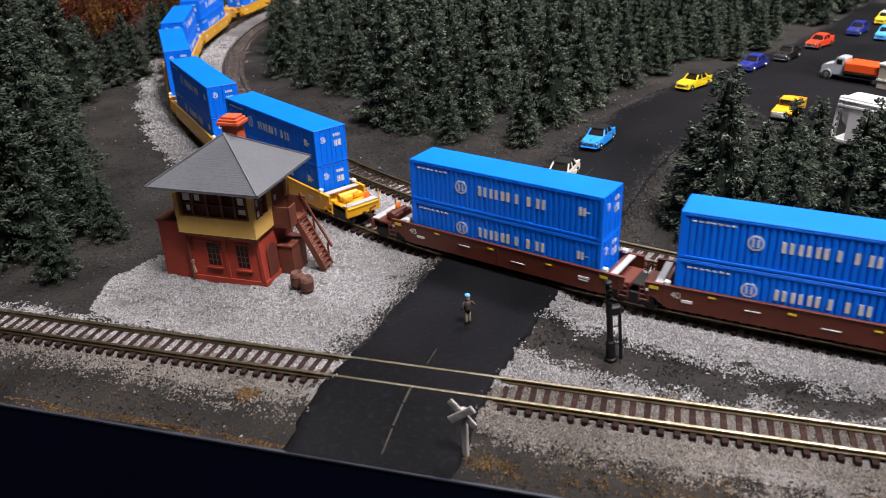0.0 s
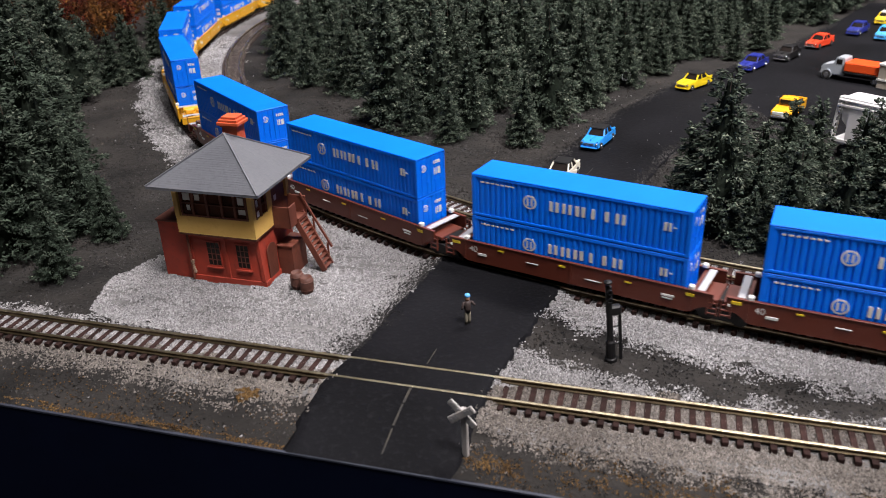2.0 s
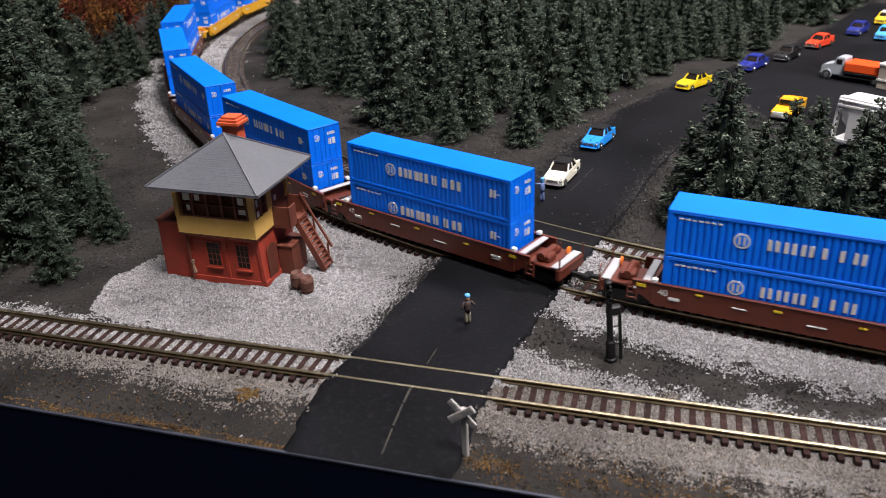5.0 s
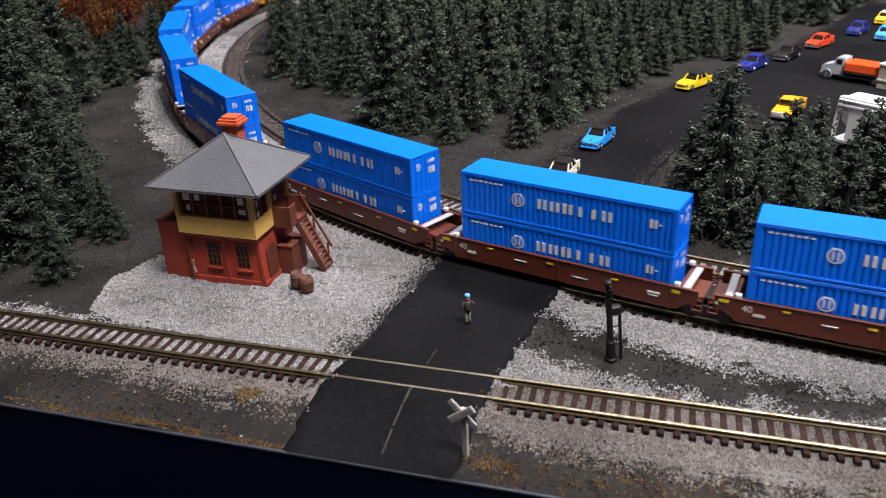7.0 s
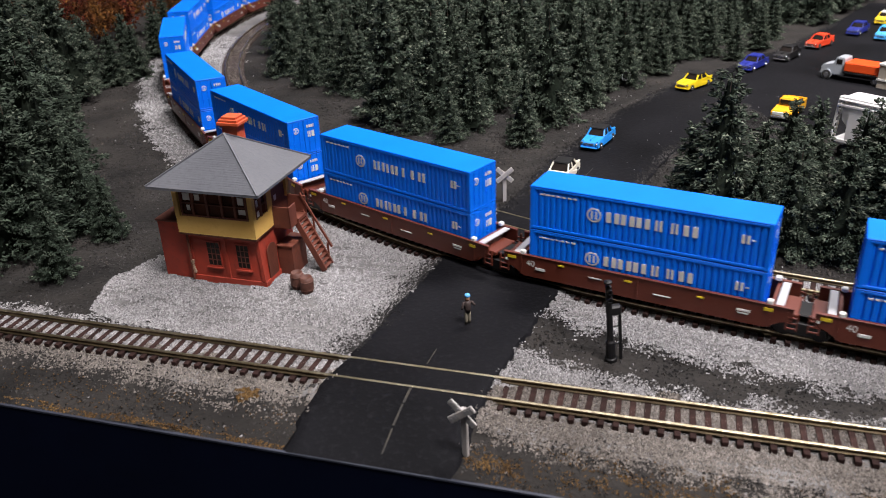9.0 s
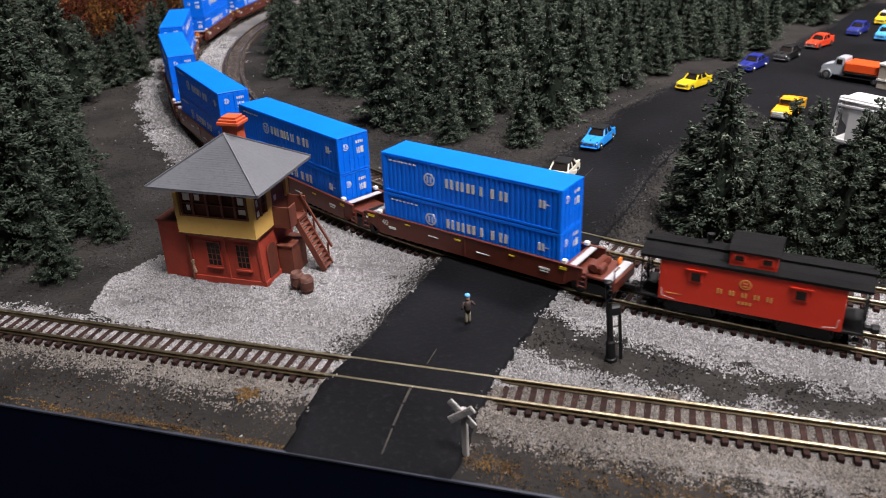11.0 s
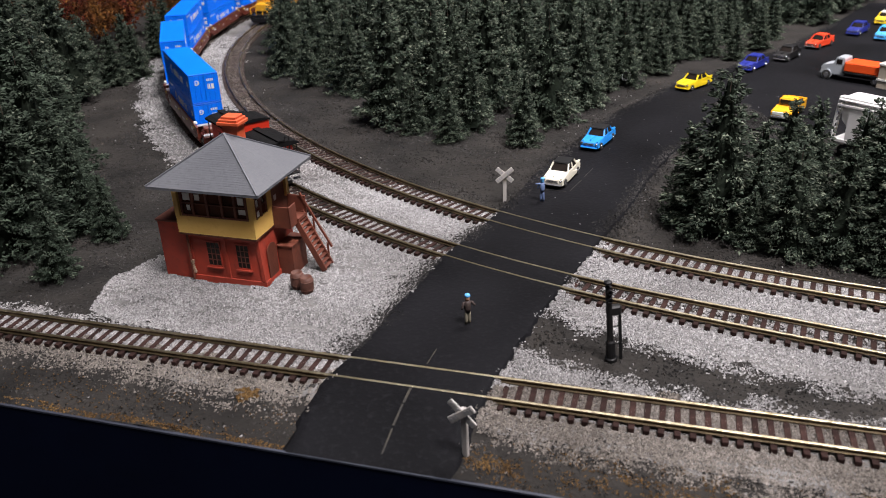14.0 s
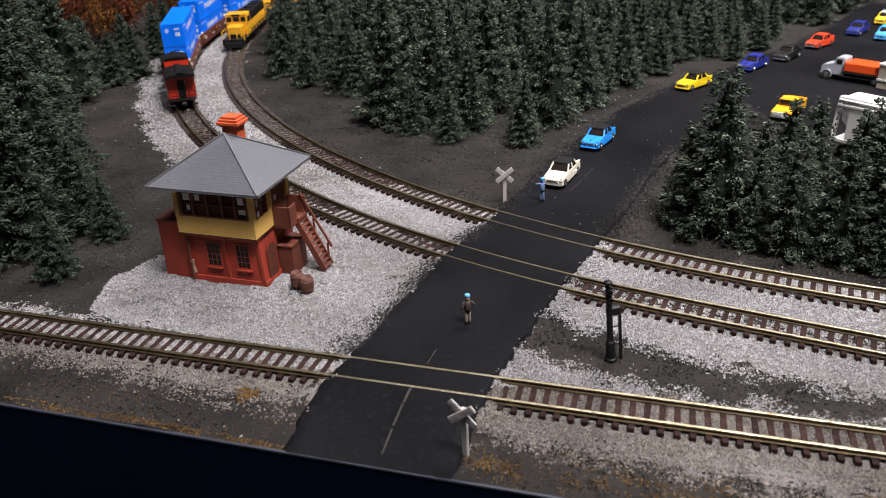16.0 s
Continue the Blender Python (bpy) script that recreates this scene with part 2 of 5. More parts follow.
ROAD_LEFT = [(-42.8, 166.6), (-36, 192), (-26, 212), (-9, 251), (0, 271), (18, 300), (26, 314), (48, 360), (71, 399), (101, 446), (149, 502), (197, 540), (263, 600), (331, 677), (400, 760)]
ROAD_RIGHT = [(-0.4, 154.0), (10.6, 187), (22.7, 212), (37, 240), (50, 262), (61, 283), (77, 309), (96, 347), (119, 384), (160, 412), (210, 385), (300, 400), (400, 450), (500, 540), (600, 660)]
ROAD = ROAD_LEFT + ROAD_RIGHT[::-1]
YARD = [(-124, 246), (-123, 268), (-113, 289), (-80, 302), (-40, 324), (2, 274), (-13, 236), (-27, 213), (-34, 210), (-110, 236)]


def stony(pts):
    """How much pale ballast lies at each point, 0 to 1, with ragged borders."""
    f, m, n = away(pts, FRONT_NEAR), away(pts, MAIN_NEAR), away(pts, INNER_NEAR)
    x = pts[:, 0]
    rag = rough(pts, 26, 3) * 2.2 + rough(pts, 7, 5) * 1.6
    near = np.interp(x, [-150, -110, -70, 0, 30, 130], [11, 13, 18, 19, 21, 24])
    far = np.interp(x, [-160, -110, -40, 10, 30, 60, 130], [13, 11, 11, 20, 23, 12.5, 9.5])
    a = np.where(f < 0, near + f, far - f) + rag
    wide = np.interp(x, [-230, -180, -140, -60, 40, 60, 130], [27, 27, 27, 24, 22, 25, 24])
    b = np.where(m < 0, wide + m, 40 - m) + rag
    c = np.where(n < 0, 30 + n, np.interp(x, [-170, -60, 30, 60, 150], [13, 10, 9, 10, 9]) - n) + rag * 0.6
    d = np.where(inside(pts, YARD), 6.0, -7.0) + np.clip(rag, -9, 5)
    v = np.maximum(np.maximum(a, np.minimum(b, np.where(m > 0, c, 99))), d)
    ragged = np.stack([rough(pts, 9, 41), rough(pts, 9, 42)], 1) * 0.8
    v = np.where(inside(pts + ragged, ROAD), -9, v)
    soft = np.where((f < -7) & (a > v - 0.01), np.where(x < 0, 15.0, 12.0), np.where((x > 15) & (m < 0), 10.0, 6.0))
    return np.clip(0.5 + v / soft, 0, 1)


def lead_in(line, skip, turn, length, straight):
    """Lays a bend and a straight before the line, out of sight, and drops its first points."""
    line = line[skip:]
    d = line[0] - line[1]
    h = math.atan2(d[1], d[0])
    p, out = line[0], []
    for i in range(int((length + straight) / STEP)):
        h += turn * STEP / length if i * STEP < length else 0
        p = p + STEP * np.array([math.cos(h), math.sin(h)])
        out.append(p)
    return np.vstack([np.array(out[::-1]), line])


MAIN = lead_in(MAIN, 24, radians(13), 120, 900)
MAIN0 = 1020.0 - 120.0
INNER = lead_in(INNER, 22, radians(10), 120, 300)
FRONT_NEAR = FRONT[40:150]
MAIN_NEAR = MAIN[190:440]
INNER_NEAR = INNER[70:330]

# ---- ground ----


def spaced(stops):
    out = []
    for (a, da), (b, _) in zip(stops, stops[1:]):
        out += list(np.arange(a, b - 0.01, da))
    return np.array(out + [stops[-1][0]])


gx = spaced([(-1500, 150), (-330, 15), (-210, 2.5), (180, 6), (420, 60), (1500, 60)])
gv = spaced([(0, 2.5), (200, 4), (420, 8), (800, 60), (1700, 60)])
X, V = np.meshgrid(gx, gv)
PTS = np.stack([X.ravel(), (edge_y(X) + V).ravel()], 1)
gm = stony(PTS)
on_road = inside(PTS, ROAD)
lump = rough(PTS, 60, 11) * 0.7 + rough(PTS, 14, 12) * 0.35
by_track = np.minimum(np.minimum(abs(away(PTS, FRONT)), abs(away(PTS, MAIN))), abs(away(PTS, INNER)))
gz = -3.3 + np.clip(lump, -1, 1.6) * np.clip((by_track - 9) / 14, 0, 1) + np.where(by_track < 14, 0.5, 0.5 * np.clip(1 - (by_track - 14) / 8, 0, 1)) - 0.35
gz += 1.05 * np.clip((6.8 - by_track) / 1.4, 0, 1)
verge = np.full(len(PTS), 99.0)
for edge in (np.array(ROAD_LEFT, float), np.array(ROAD_RIGHT, float)):
    for a, b in zip(edge, edge[1:]):
        d = b - a
        f = np.clip(((PTS - a) @ d) / (d @ d), 0, 1)
        verge = np.minimum(verge, np.hypot(*(PTS - a - f[:, None] * d).T))
gz = np.where(edge_y(PTS[:, 0]) + 16 < PTS[:, 1], np.maximum(gz, -0.9 - 0.3 * verge), gz)
gz = np.where(on_road, -3.6, gz)
gz += 26 * np.clip((-PTS[:, 0] - 215) / 180, 0, 1) ** 1.5
nx, nv = len(gx), len(gv)
idx = (np.arange(nv - 1)[:, None] * nx + np.arange(nx - 1)[None]).ravel()
quads = np.stack([idx, idx + 1, idx + nx + 1, idx + nx], 1)
ground = raw("ground", np.c_[PTS, gz], quads, EARTH)
ground.data.materials.append(SHADED_GRIT)
ground.data.polygons.foreach_set("material_index", (gm[quads].mean(1) > 0.8).astype(np.int32))
ground.data.polygons.foreach_set("use_smooth", np.ones(len(quads), bool))
tagged(ground, "dark brown earth with pale gravel on the layout top", "ground", kind="structure")


def ground_z(x, y):
    i = ((PTS[:, 0] - x) ** 2 + (PTS[:, 1] - y) ** 2).argmin()
    return float(gz[i])


# road: one slab with sloped shoulders
L, R = np.array(ROAD_LEFT, float), np.array(ROAD_RIGHT, float)
rv, rf = [], []
fr = np.linspace(0, len(L) - 1, 85)
for q in fr:
    k = min(int(q), len(L) - 2)
    a, b = L[k] + (L[k + 1] - L[k]) * (q - k), R[k] + (R[k + 1] - R[k]) * (q - k)
    w = np.linalg.norm(b - a)
    for u, z in [(-2.0 / w, -4.2), (-0.5 / w, -0.5)] + [(j / 12, -0.22 + 0.05 * math.sin(q * 3 + j)) for j in range(13)] + [(1 + 0.5 / w, -0.5), (1 + 2.0 / w, -4.2)]:
        if q < 0.75 and z > -4:
            z -= 3.0 * (1 - q / 0.75)
        ragged = 0.8 * math.sin(q * 9.1) + 0.5 * math.sin(q * 23.7) if u < 0 or u > 1 else 0
        rv.append((*(a + (b - a) * u + ragged), z))
n = 17
rf = [(i * n + j, i * n + j + 1, (i + 1) * n + j + 1, (i + 1) * n + j) for i in range(len(fr) - 1) for j in range(n - 1)]
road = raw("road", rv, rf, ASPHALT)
road.data.polygons.foreach_set("use_smooth", np.ones(len(rf), bool))
tagged(road, "worn black asphalt road and parking lot", "road", kind="structure")

def mark_z(q):
    """Just over the asphalt, which falls towards the layout's edge."""
    v = q[1] - edge_y(q[0])
    return -0.15 - 3.0 * max(0.0, 1 - v / (0.75 * 28.0)) if v < 21 else -0.15


# centre line worn into the asphalt
bm = bmesh.new()
for a, b, w in (((-17.6, 163.5), (-15.2, 172), 0.5), ((-15, 173), (-12.6, 181), 0.6), ((-12.4, 181.6), (-10.5, 188.5), 0.75), ((-6, 200), (-3, 208), 0.35), ((46, 334), (55, 330), 0.35), ((66, 347), (72, 358), 0.3), ((57, 331), (64, 343), 0.3)):
    bar(bm, (*a, mark_z(a)), (*b, mark_z(b)), w, 0.06)
tagged(part("road_marking", bm, surface("worn_line", (0.035, 0.028, 0.018), (0.012, 0.011, 0.010), 0.2, 0.8, 0, 0.1)), "faded ochre centre line worn into asphalt", "marking", kind="structure")

# front edge: a lip with the board top's reflection in its colour, over a black board
d = Vector((1, -0.2985, 0)).normalized()
for name, z0, z1, t0, t1, mat, label in (("trim", -3.9, -3.3, -0.7, 0.1, LIP, "thin edging along the layout front, blue-grey for a painted reflection"), ("fascia_board", -400, -3.9, -0.5, 0.05, FASCIA, "matt black fascia board below the layout")):
    bm = bmesh.new()
    box(bm, -1500, 1500, t0, t1, z0, z1)
    ob = part(name, bm, mat)
    ob.matrix_basis = mpose(0, 154.2, 0, 0, 0, math.degrees(math.atan2(d.y, d.x)))
    tagged(ob, label, "trim", kind="structure")

# the table that carries the layout
corners = [(-1500, edge_y(-1500) + 0.2), (1500, edge_y(1500) + 0.2), (1500, edge_y(1500) + 1700), (-1500, edge_y(-1500) + 1700)]
slab = [(x, y, z) for z in (-60, -6) for x, y in corners]
tagged(raw("table_top", slab, [(3, 2, 1, 0), (4, 5, 6, 7), (0, 1, 5, 4), (1, 2, 6, 5), (2, 3, 7, 6), (3, 0, 4, 7)], FASCIA), "black painted bench top below the scenery", "bench", kind="structure")
bm = bmesh.new()
for x, y in corners:
    lx, ly = x * 0.93, edge_y(x * 0.93) + (120 if y < edge_y(x) + 100 else 1580)
    box(bm, lx - 40, lx + 40, ly - 40, ly + 40, -950, -60)
tagged(part("table_frame", bm, FASCIA), "black bench legs on the dark floor", "bench", kind="structure")

# the room round the layout
for name, r, mat in (("floor", (-3000, 3000, -2500, 3500, -960, -950), DARK_FLOOR), ("ceiling", (-3000, 3000, -2500, 3500, 1500, 1510), PAINT_WALL),
                     ("wall_north", (-3000, 3000, 3500, 3560, -950, 1500), PAINT_WALL), ("wall_south", (-3000, 3000, -2560, -2500, -950, 1500), PAINT_WALL),
                     ("wall_east", (3000, 3060, -2500, 3500, -950, 1500), PAINT_WALL), ("wall_west", (-3060, -3000, -2500, 3500, -950, 1500), PAINT_WALL)):
    tagged(part(name, boxes(r), mat), "plain room surface in a dim layout room", name.split("_")[0], kind="structure")

# ---- loose stone ----


def grains(name, pts, z, size, mat, label, seed):
    """Many small angular stones in one mesh."""
    rng = np.random.default_rng(seed)
    n = len(pts)
    base = np.array([(1, 0, 0), (-1, 0, 0), (0, 1, 0), (0, -1, 0), (0, 0, 1), (0, 0, -1)], float)
    v = base[None] * rng.uniform(0.55, 1.25, (n, 6, 1)) + rng.uniform(-0.25, 0.25, (n, 6, 3))
    a = rng.uniform(0, 6.28, n)
    ca, sa = np.cos(a)[:, None], np.sin(a)[:, None]
    v = np.stack([v[..., 0] * ca - v[..., 1] * sa, v[..., 0] * sa + v[..., 1] * ca, v[..., 2] * 0.8], 2)
    v *= (size * rng.uniform(0.6, 1.35, n))[:, None, None]
    v += np.c_[pts, z][:, None, :]
    v = v[:, [0, 2, 1, 4]]
    v[:, :3, 2] -= 0.35 * size
    v[:, 1, :2] = (v[:, 1, :2] * 2 - v[:, 0, :2] * 0.5 - v[:, 2, :2] * 0.5)
    tri = np.array([(0, 1, 3), (1, 2, 3), (2, 0, 3)])
    f = (np.arange(n)[:, None, None] * 4 + tri[None]).reshape(-1, 3)
    return tagged(raw(name, v.reshape(-1, 3), f, mat), label, "gravel", kind="stuff")


def scatter(n, x0, x1, v0, v1, seed):
    rng = np.random.default_rng(seed)
    x = rng.uniform(x0, x1, n)
    return np.stack([x, edge_y(x) + rng.uniform(v0, v1, n)], 1), rng.uniform(0, 1, n)


def surface_z(pts):
    ix = np.clip(np.searchsorted(gx, pts[:, 0]) - 1, 0, nx - 2)
    v = pts[:, 1] - edge_y(pts[:, 0])
    iv = np.clip(np.searchsorted(gv, v) - 1, 0, nv - 2)
    return gz[iv * nx + ix]


on_rail = lambda p: np.minimum(np.minimum(abs(away(p, FRONT_NEAR)), abs(away(p, MAIN_NEAR))), abs(away(p, INNER_NEAR)))
p, u = scatter(600000, -165, 150, 1, 190, 21)
k = (stony(p) ** 1.5 > u) & (~inside(p, ROAD) | (u < 0.12))
p = p[k]
f = away(p, FRONT_NEAR) + rough(p, 18, 44) * 3
warm = f < np.interp(p[:, 0], [-60, 0, 40], [-2, 1, 9])
onto = np.where(inside(p, ROAD), -0.15, surface_z(p) + 0.15)
grains("ballast", p[~warm], onto[~warm], 0.335, STONE, "pale grey crushed stone ballast beside the tracks", 22)
grains("ballast", p[warm], onto[warm], 0.345, STONE_WARM, "brownish grey ballast along the front track", 33)
p, u = scatter(220000, -240, 170, 190, 520, 23)
k = (stony(p) ** 1.5 > u) & (abs(away(p, INNER_NEAR)) > 7.5) & (abs(away(p, MAIN_NEAR)) > 7.5)
p = p[k]
grains("ballast", p, surface_z(p) + 0.2, 0.5, STONE, "pale grey ballast along the curve", 24)
p, u = scatter(36000, -240, 60, 130, 560, 25)
k = (np.minimum(abs(away(p, INNER_NEAR)), abs(away(p, MAIN_NEAR))) < 7.8) & (p[:, 0] < 10)
p = p[k]
grains("ballast", p, surface_z(p) + np.interp(p[:, 1], [300, 420, 480], [0.1, 0.5, 1.0]), 0.5, STONE_BROWN, "brownish weathered stone between rails on the curve", 26)
p, u = scatter(120000, -180, 230, 1, 330, 27)
k = (stony(p) < 0.3) & ~inside(p, ROAD) & (u < 0.75) & (on_rail(p) > 9)
p = p[k]
grains("dark_gravel", p, surface_z(p) + 0.1, 0.38, DARK_STONE, "dark brown ground scatter and cinders", 28)
p, u = scatter(60000, -230, 230, 1, 420, 47)
k = (stony(p) < 0.25) & ~inside(p, ROAD) & (u < 0.45 + 0.4 * rough(p, 40, 48)) & (on_rail(p) > 10)
p = p[k]
grains("ground_foam", p, surface_z(p) + 0.05, 0.5, EARTH_FOAM, "coarse grey-brown earth texture under the trees", 49)
# dark grains at the road's edge, put in for its shadow and specks
p, u = scatter(9000, -48, 5, 30, 100, 51)
q = np.minimum(np.hypot(p[:, 0] + 31, p[:, 1] - 216), np.hypot(p[:, 0] + 20, p[:, 1] - 229))
k = (u < 0.9 - q / 9) & (on_rail(p) > 8)
p = p[k]
grains("dark_gravel", p, np.where(inside(p, ROAD), -0.15, surface_z(p) + 0.4), 0.36, DARK_STONE, "dark grains painting shadow and specks at the road's edge", 52)
p, u = scatter(60000, -165, 150, 1, 190, 53)
q = stony(p)
k = (q > 0.25) & (q < 0.93) & (u < 0.3) & ~inside(p, ROAD)
p = p[k]
grains("dark_gravel", p, surface_z(p) + 0.35, 0.38, DARK_STONE, "dark cinders mixed into the ballast's border", 54)
rng = np.random.default_rng(61)
p = []
for side in (np.array(ROAD_LEFT, float)[3:14], np.array(ROAD_RIGHT, float)[5:14]):
    q = rng.uniform(0, len(side) - 1.001, 5200)
    k = q.astype(int)
    p.append(side[k] + (side[k + 1] - side[k]) * (q - k)[:, None] + rng.normal(0, 2.6, (len(q), 2)))
p = np.vstack(p)
p = p[(on_rail(p) > 9) & (p[:, 1] > 280)]
grains("dark_gravel", p, np.where(inside(p, ROAD), -0.15, surface_z(p) + 0.3), 0.42, DARK_STONE, "dark grey gravel crumbling onto the road", 62)
# dark grains as shadow and specks down the yard's slope to the road, and a gravel island in the lot
q = rng.uniform(0, 3.999, 3600)
k = q.astype(int)
side = np.array(ROAD_LEFT, float)[1:6]
p = side[k] + (side[k + 1] - side[k]) * (q - k)[:, None] + np.stack([-np.abs(rng.normal(0, 4.2, len(q))) + 1.0, np.abs(rng.normal(0, 1.6, len(q)))], 1)
p = p[on_rail(p) > 8.5]
grains("dark_gravel", p, np.where(inside(p, ROAD), -0.15, surface_z(p) + 0.45), 0.34, DARK_STONE, "dark grains painting shadow and specks on the yard's slope by the road", 64)
q = rng.uniform(0, 1, 15000) ** 0.7
a = rng.uniform(0, 6.28, 15000)
p = np.stack([167 + 15 * q * np.cos(a), 424 + 46 * q * np.sin(a)], 1)
p = p[rough(p, 22, 65) * 0.5 + 0.9 > (np.hypot((p[:, 0] - 167) / 15, (p[:, 1] - 424) / 46)) ** 2 * 1.4]
grains("dark_gravel", p, np.where(inside(p, ROAD), -0.12, surface_z(p) + 0.3), 0.55, DARK_STONE, "dark grey gravel strewn over the parking lot", 66)
p, u = scatter(14000, -200, 240, 1, 380, 29)
q = stony(p)
k = (q < 0.45) & ~inside(p, ROAD) & (u < np.where(p[:, 0] > 60, 0.10, np.where(p[:, 1] < 250, 0.05, 0.008)) + 0.6 * q)
p = p[k]
grains("ballast", p, surface_z(p) + 0.25, 0.34, STONE, "stray pale chips on dark ground", 30)
rng = np.random.default_rng(35)
p = np.array([(57, 318), (66, 332), (88, 372), (110, 395), (140, 440), (120, 420), (170, 470), (52, 300), (84, 350), (84, 345), (205, 470), (180, 452)], float)
p = np.vstack([p + rng.normal(0, 7, p.shape) for _ in range(3)])
grains("ballast", p[inside(p, ROAD)], np.full(inside(p, ROAD).sum(), -0.1), 0.28, STONE, "loose pale chips on the asphalt", 36)
p, u = scatter(42000, -160, 140, 0.5, 18, 31)
v = p[:, 1] - edge_y(p[:, 0])
k = ~inside(p, ROAD) & (u < np.where(p[:, 0] < -20, np.where(v < 3, 0.9, 0.04), np.where((v > 5) & (v < 11) & (p[:, 0] < 62), 0.8, 0.16) * (0.6 + 0.5 * rough(p, 20, 46))))
p = p[k]
grains("dry_grass_turf", p, surface_z(p) + 0.15, 0.26, TURF, "ochre and rust ground foam along the edge", 32)
p, u = scatter(2500, -62, -54, 14, 24, 37)
k = ((p[:, 0] + 58) ** 2 + (p[:, 1] - 191) ** 2 < 9 + 7 * rough(p, 5, 55)) & (u < 0.35)
p = p[k]
grains("dry_grass_turf", p, surface_z(p) + 0.4, 0.34, TURF, "ochre tuft among the front ballast", 38)

# ---- tracks ----


def swept(name, line, lateral, profile, mat, parent):
    t = np.gradient(line, axis=0)
    t /= np.linalg.norm(t, axis=1)[:, None]
    nrm = np.stack([-t[:, 1], t[:, 0]], 1)
    n = len(profile)
    v = np.concatenate([np.c_[line + nrm * (lateral + o), np.full(len(line), z)][:, None] for o, z in profile], 1).reshape(-1, 3)
    f = [(i * n + j, i * n + (j + 1) % n, (i + 1) * n + (j + 1) % n, (i + 1) * n + j) for i in range(len(line) - 1) for j in range(n)]
    f += [tuple(range(n))[::-1], tuple((len(line) - 1) * n + j for j in range(n))]
    return raw(name, v, f, mat, parent)


TIE_MESH = None


def lay_track(name, line, label, own_ties, crossing):
    global TIE_MESH
    tr = tagged(new(name), label, "track", kind="structure")
    for lat in (-5.0, 5.0):
        swept("rail", line, lat, [(-0.75, -1.6), (0.75, -1.6), (0.75, -1.42), (0.22, -1.25), (0.22, -0.45), (-0.22, -0.45), (-0.22, -1.25), (-0.75, -1.42)], RAIL_WEB, tr)
        swept("railhead", line, lat, [(-0.38, -0.45), (0.38, -0.45), (0.38, -0.1), (0.26, 0.0), (-0.26, 0.0), (-0.38, -0.1)], RAIL, tr)
    if TIE_MESH is None:
        TIE_MESH = mesh_of("tie", boxes((-0.85, 0.85, -7.9, 7.9, -3.5, -1.6), bevel=0.15), TIE)
    far = []
    n = int((len(line) - 2) * STEP / 3.9)
    for i in range(n):
        s = i * 3.9 + 1
        q = along(line, s)
        if inside(q[None], crossing)[0]:
            continue
        m = seat(line, s, 2)
        if own_ties[0] < s < own_ties[1]:
            ob = new("tie", TIE_MESH)
            ob.parent, ob.matrix_basis = tr, m @ pose(0, 0, 0, 0, 0, random.uniform(-1.5, 1.5))
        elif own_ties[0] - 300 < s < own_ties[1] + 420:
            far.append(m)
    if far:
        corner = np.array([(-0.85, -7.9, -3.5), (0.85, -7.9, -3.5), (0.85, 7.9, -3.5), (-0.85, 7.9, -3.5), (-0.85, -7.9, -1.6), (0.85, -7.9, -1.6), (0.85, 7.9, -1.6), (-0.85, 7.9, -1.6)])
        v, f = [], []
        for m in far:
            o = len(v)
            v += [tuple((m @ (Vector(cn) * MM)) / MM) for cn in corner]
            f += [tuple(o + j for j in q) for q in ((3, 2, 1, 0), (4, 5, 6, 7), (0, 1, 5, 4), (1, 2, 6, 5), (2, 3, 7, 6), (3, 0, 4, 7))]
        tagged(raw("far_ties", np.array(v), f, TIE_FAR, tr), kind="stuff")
    return tr


# ---- rolling stock ----


def truck(parent, x):
    """A dark two-axle truck under a car."""
    bm = bmesh.new()
    box(bm, x - 2.2, x + 2.2, -5.2, 5.2, 3.0, 4.6, 0.2)
    for y in (-6.0, 6.0):
        prism(bm, [(x - 7.5, 2.2), (x - 6.5, 4.4), (x - 2.5, 5.0), (x + 2.5, 5.0), (x + 6.5, 4.4), (x + 7.5, 2.2), (x + 5, 2.0), (x + 2, 1.2), (x - 2, 1.2), (x - 5, 2.0)], y - 0.5, y + 0.5)
    t = part("truck_frame", bm, BLACK, parent)
    for dx in (-5.2, 5.2):
        bm = bmesh.new()
        for y in (-5.3, 3.9):
            turned(bm, (x + dx, y, 2.75), (0, 1, 0), [(2.75, 0), (2.75, 1.0), (3.1, 1.0), (3.1, 1.4)] if y > 0 else [(3.1, 0), (3.1, 0.4), (2.75, 0.4), (2.75, 1.4)], 16)
        turned(bm, (x + dx, -5.3, 2.75), (0, 1, 0), [(0.6, 0), (0.6, 10.6)], 8)
        part("wheelset", bm, BLACK, t)


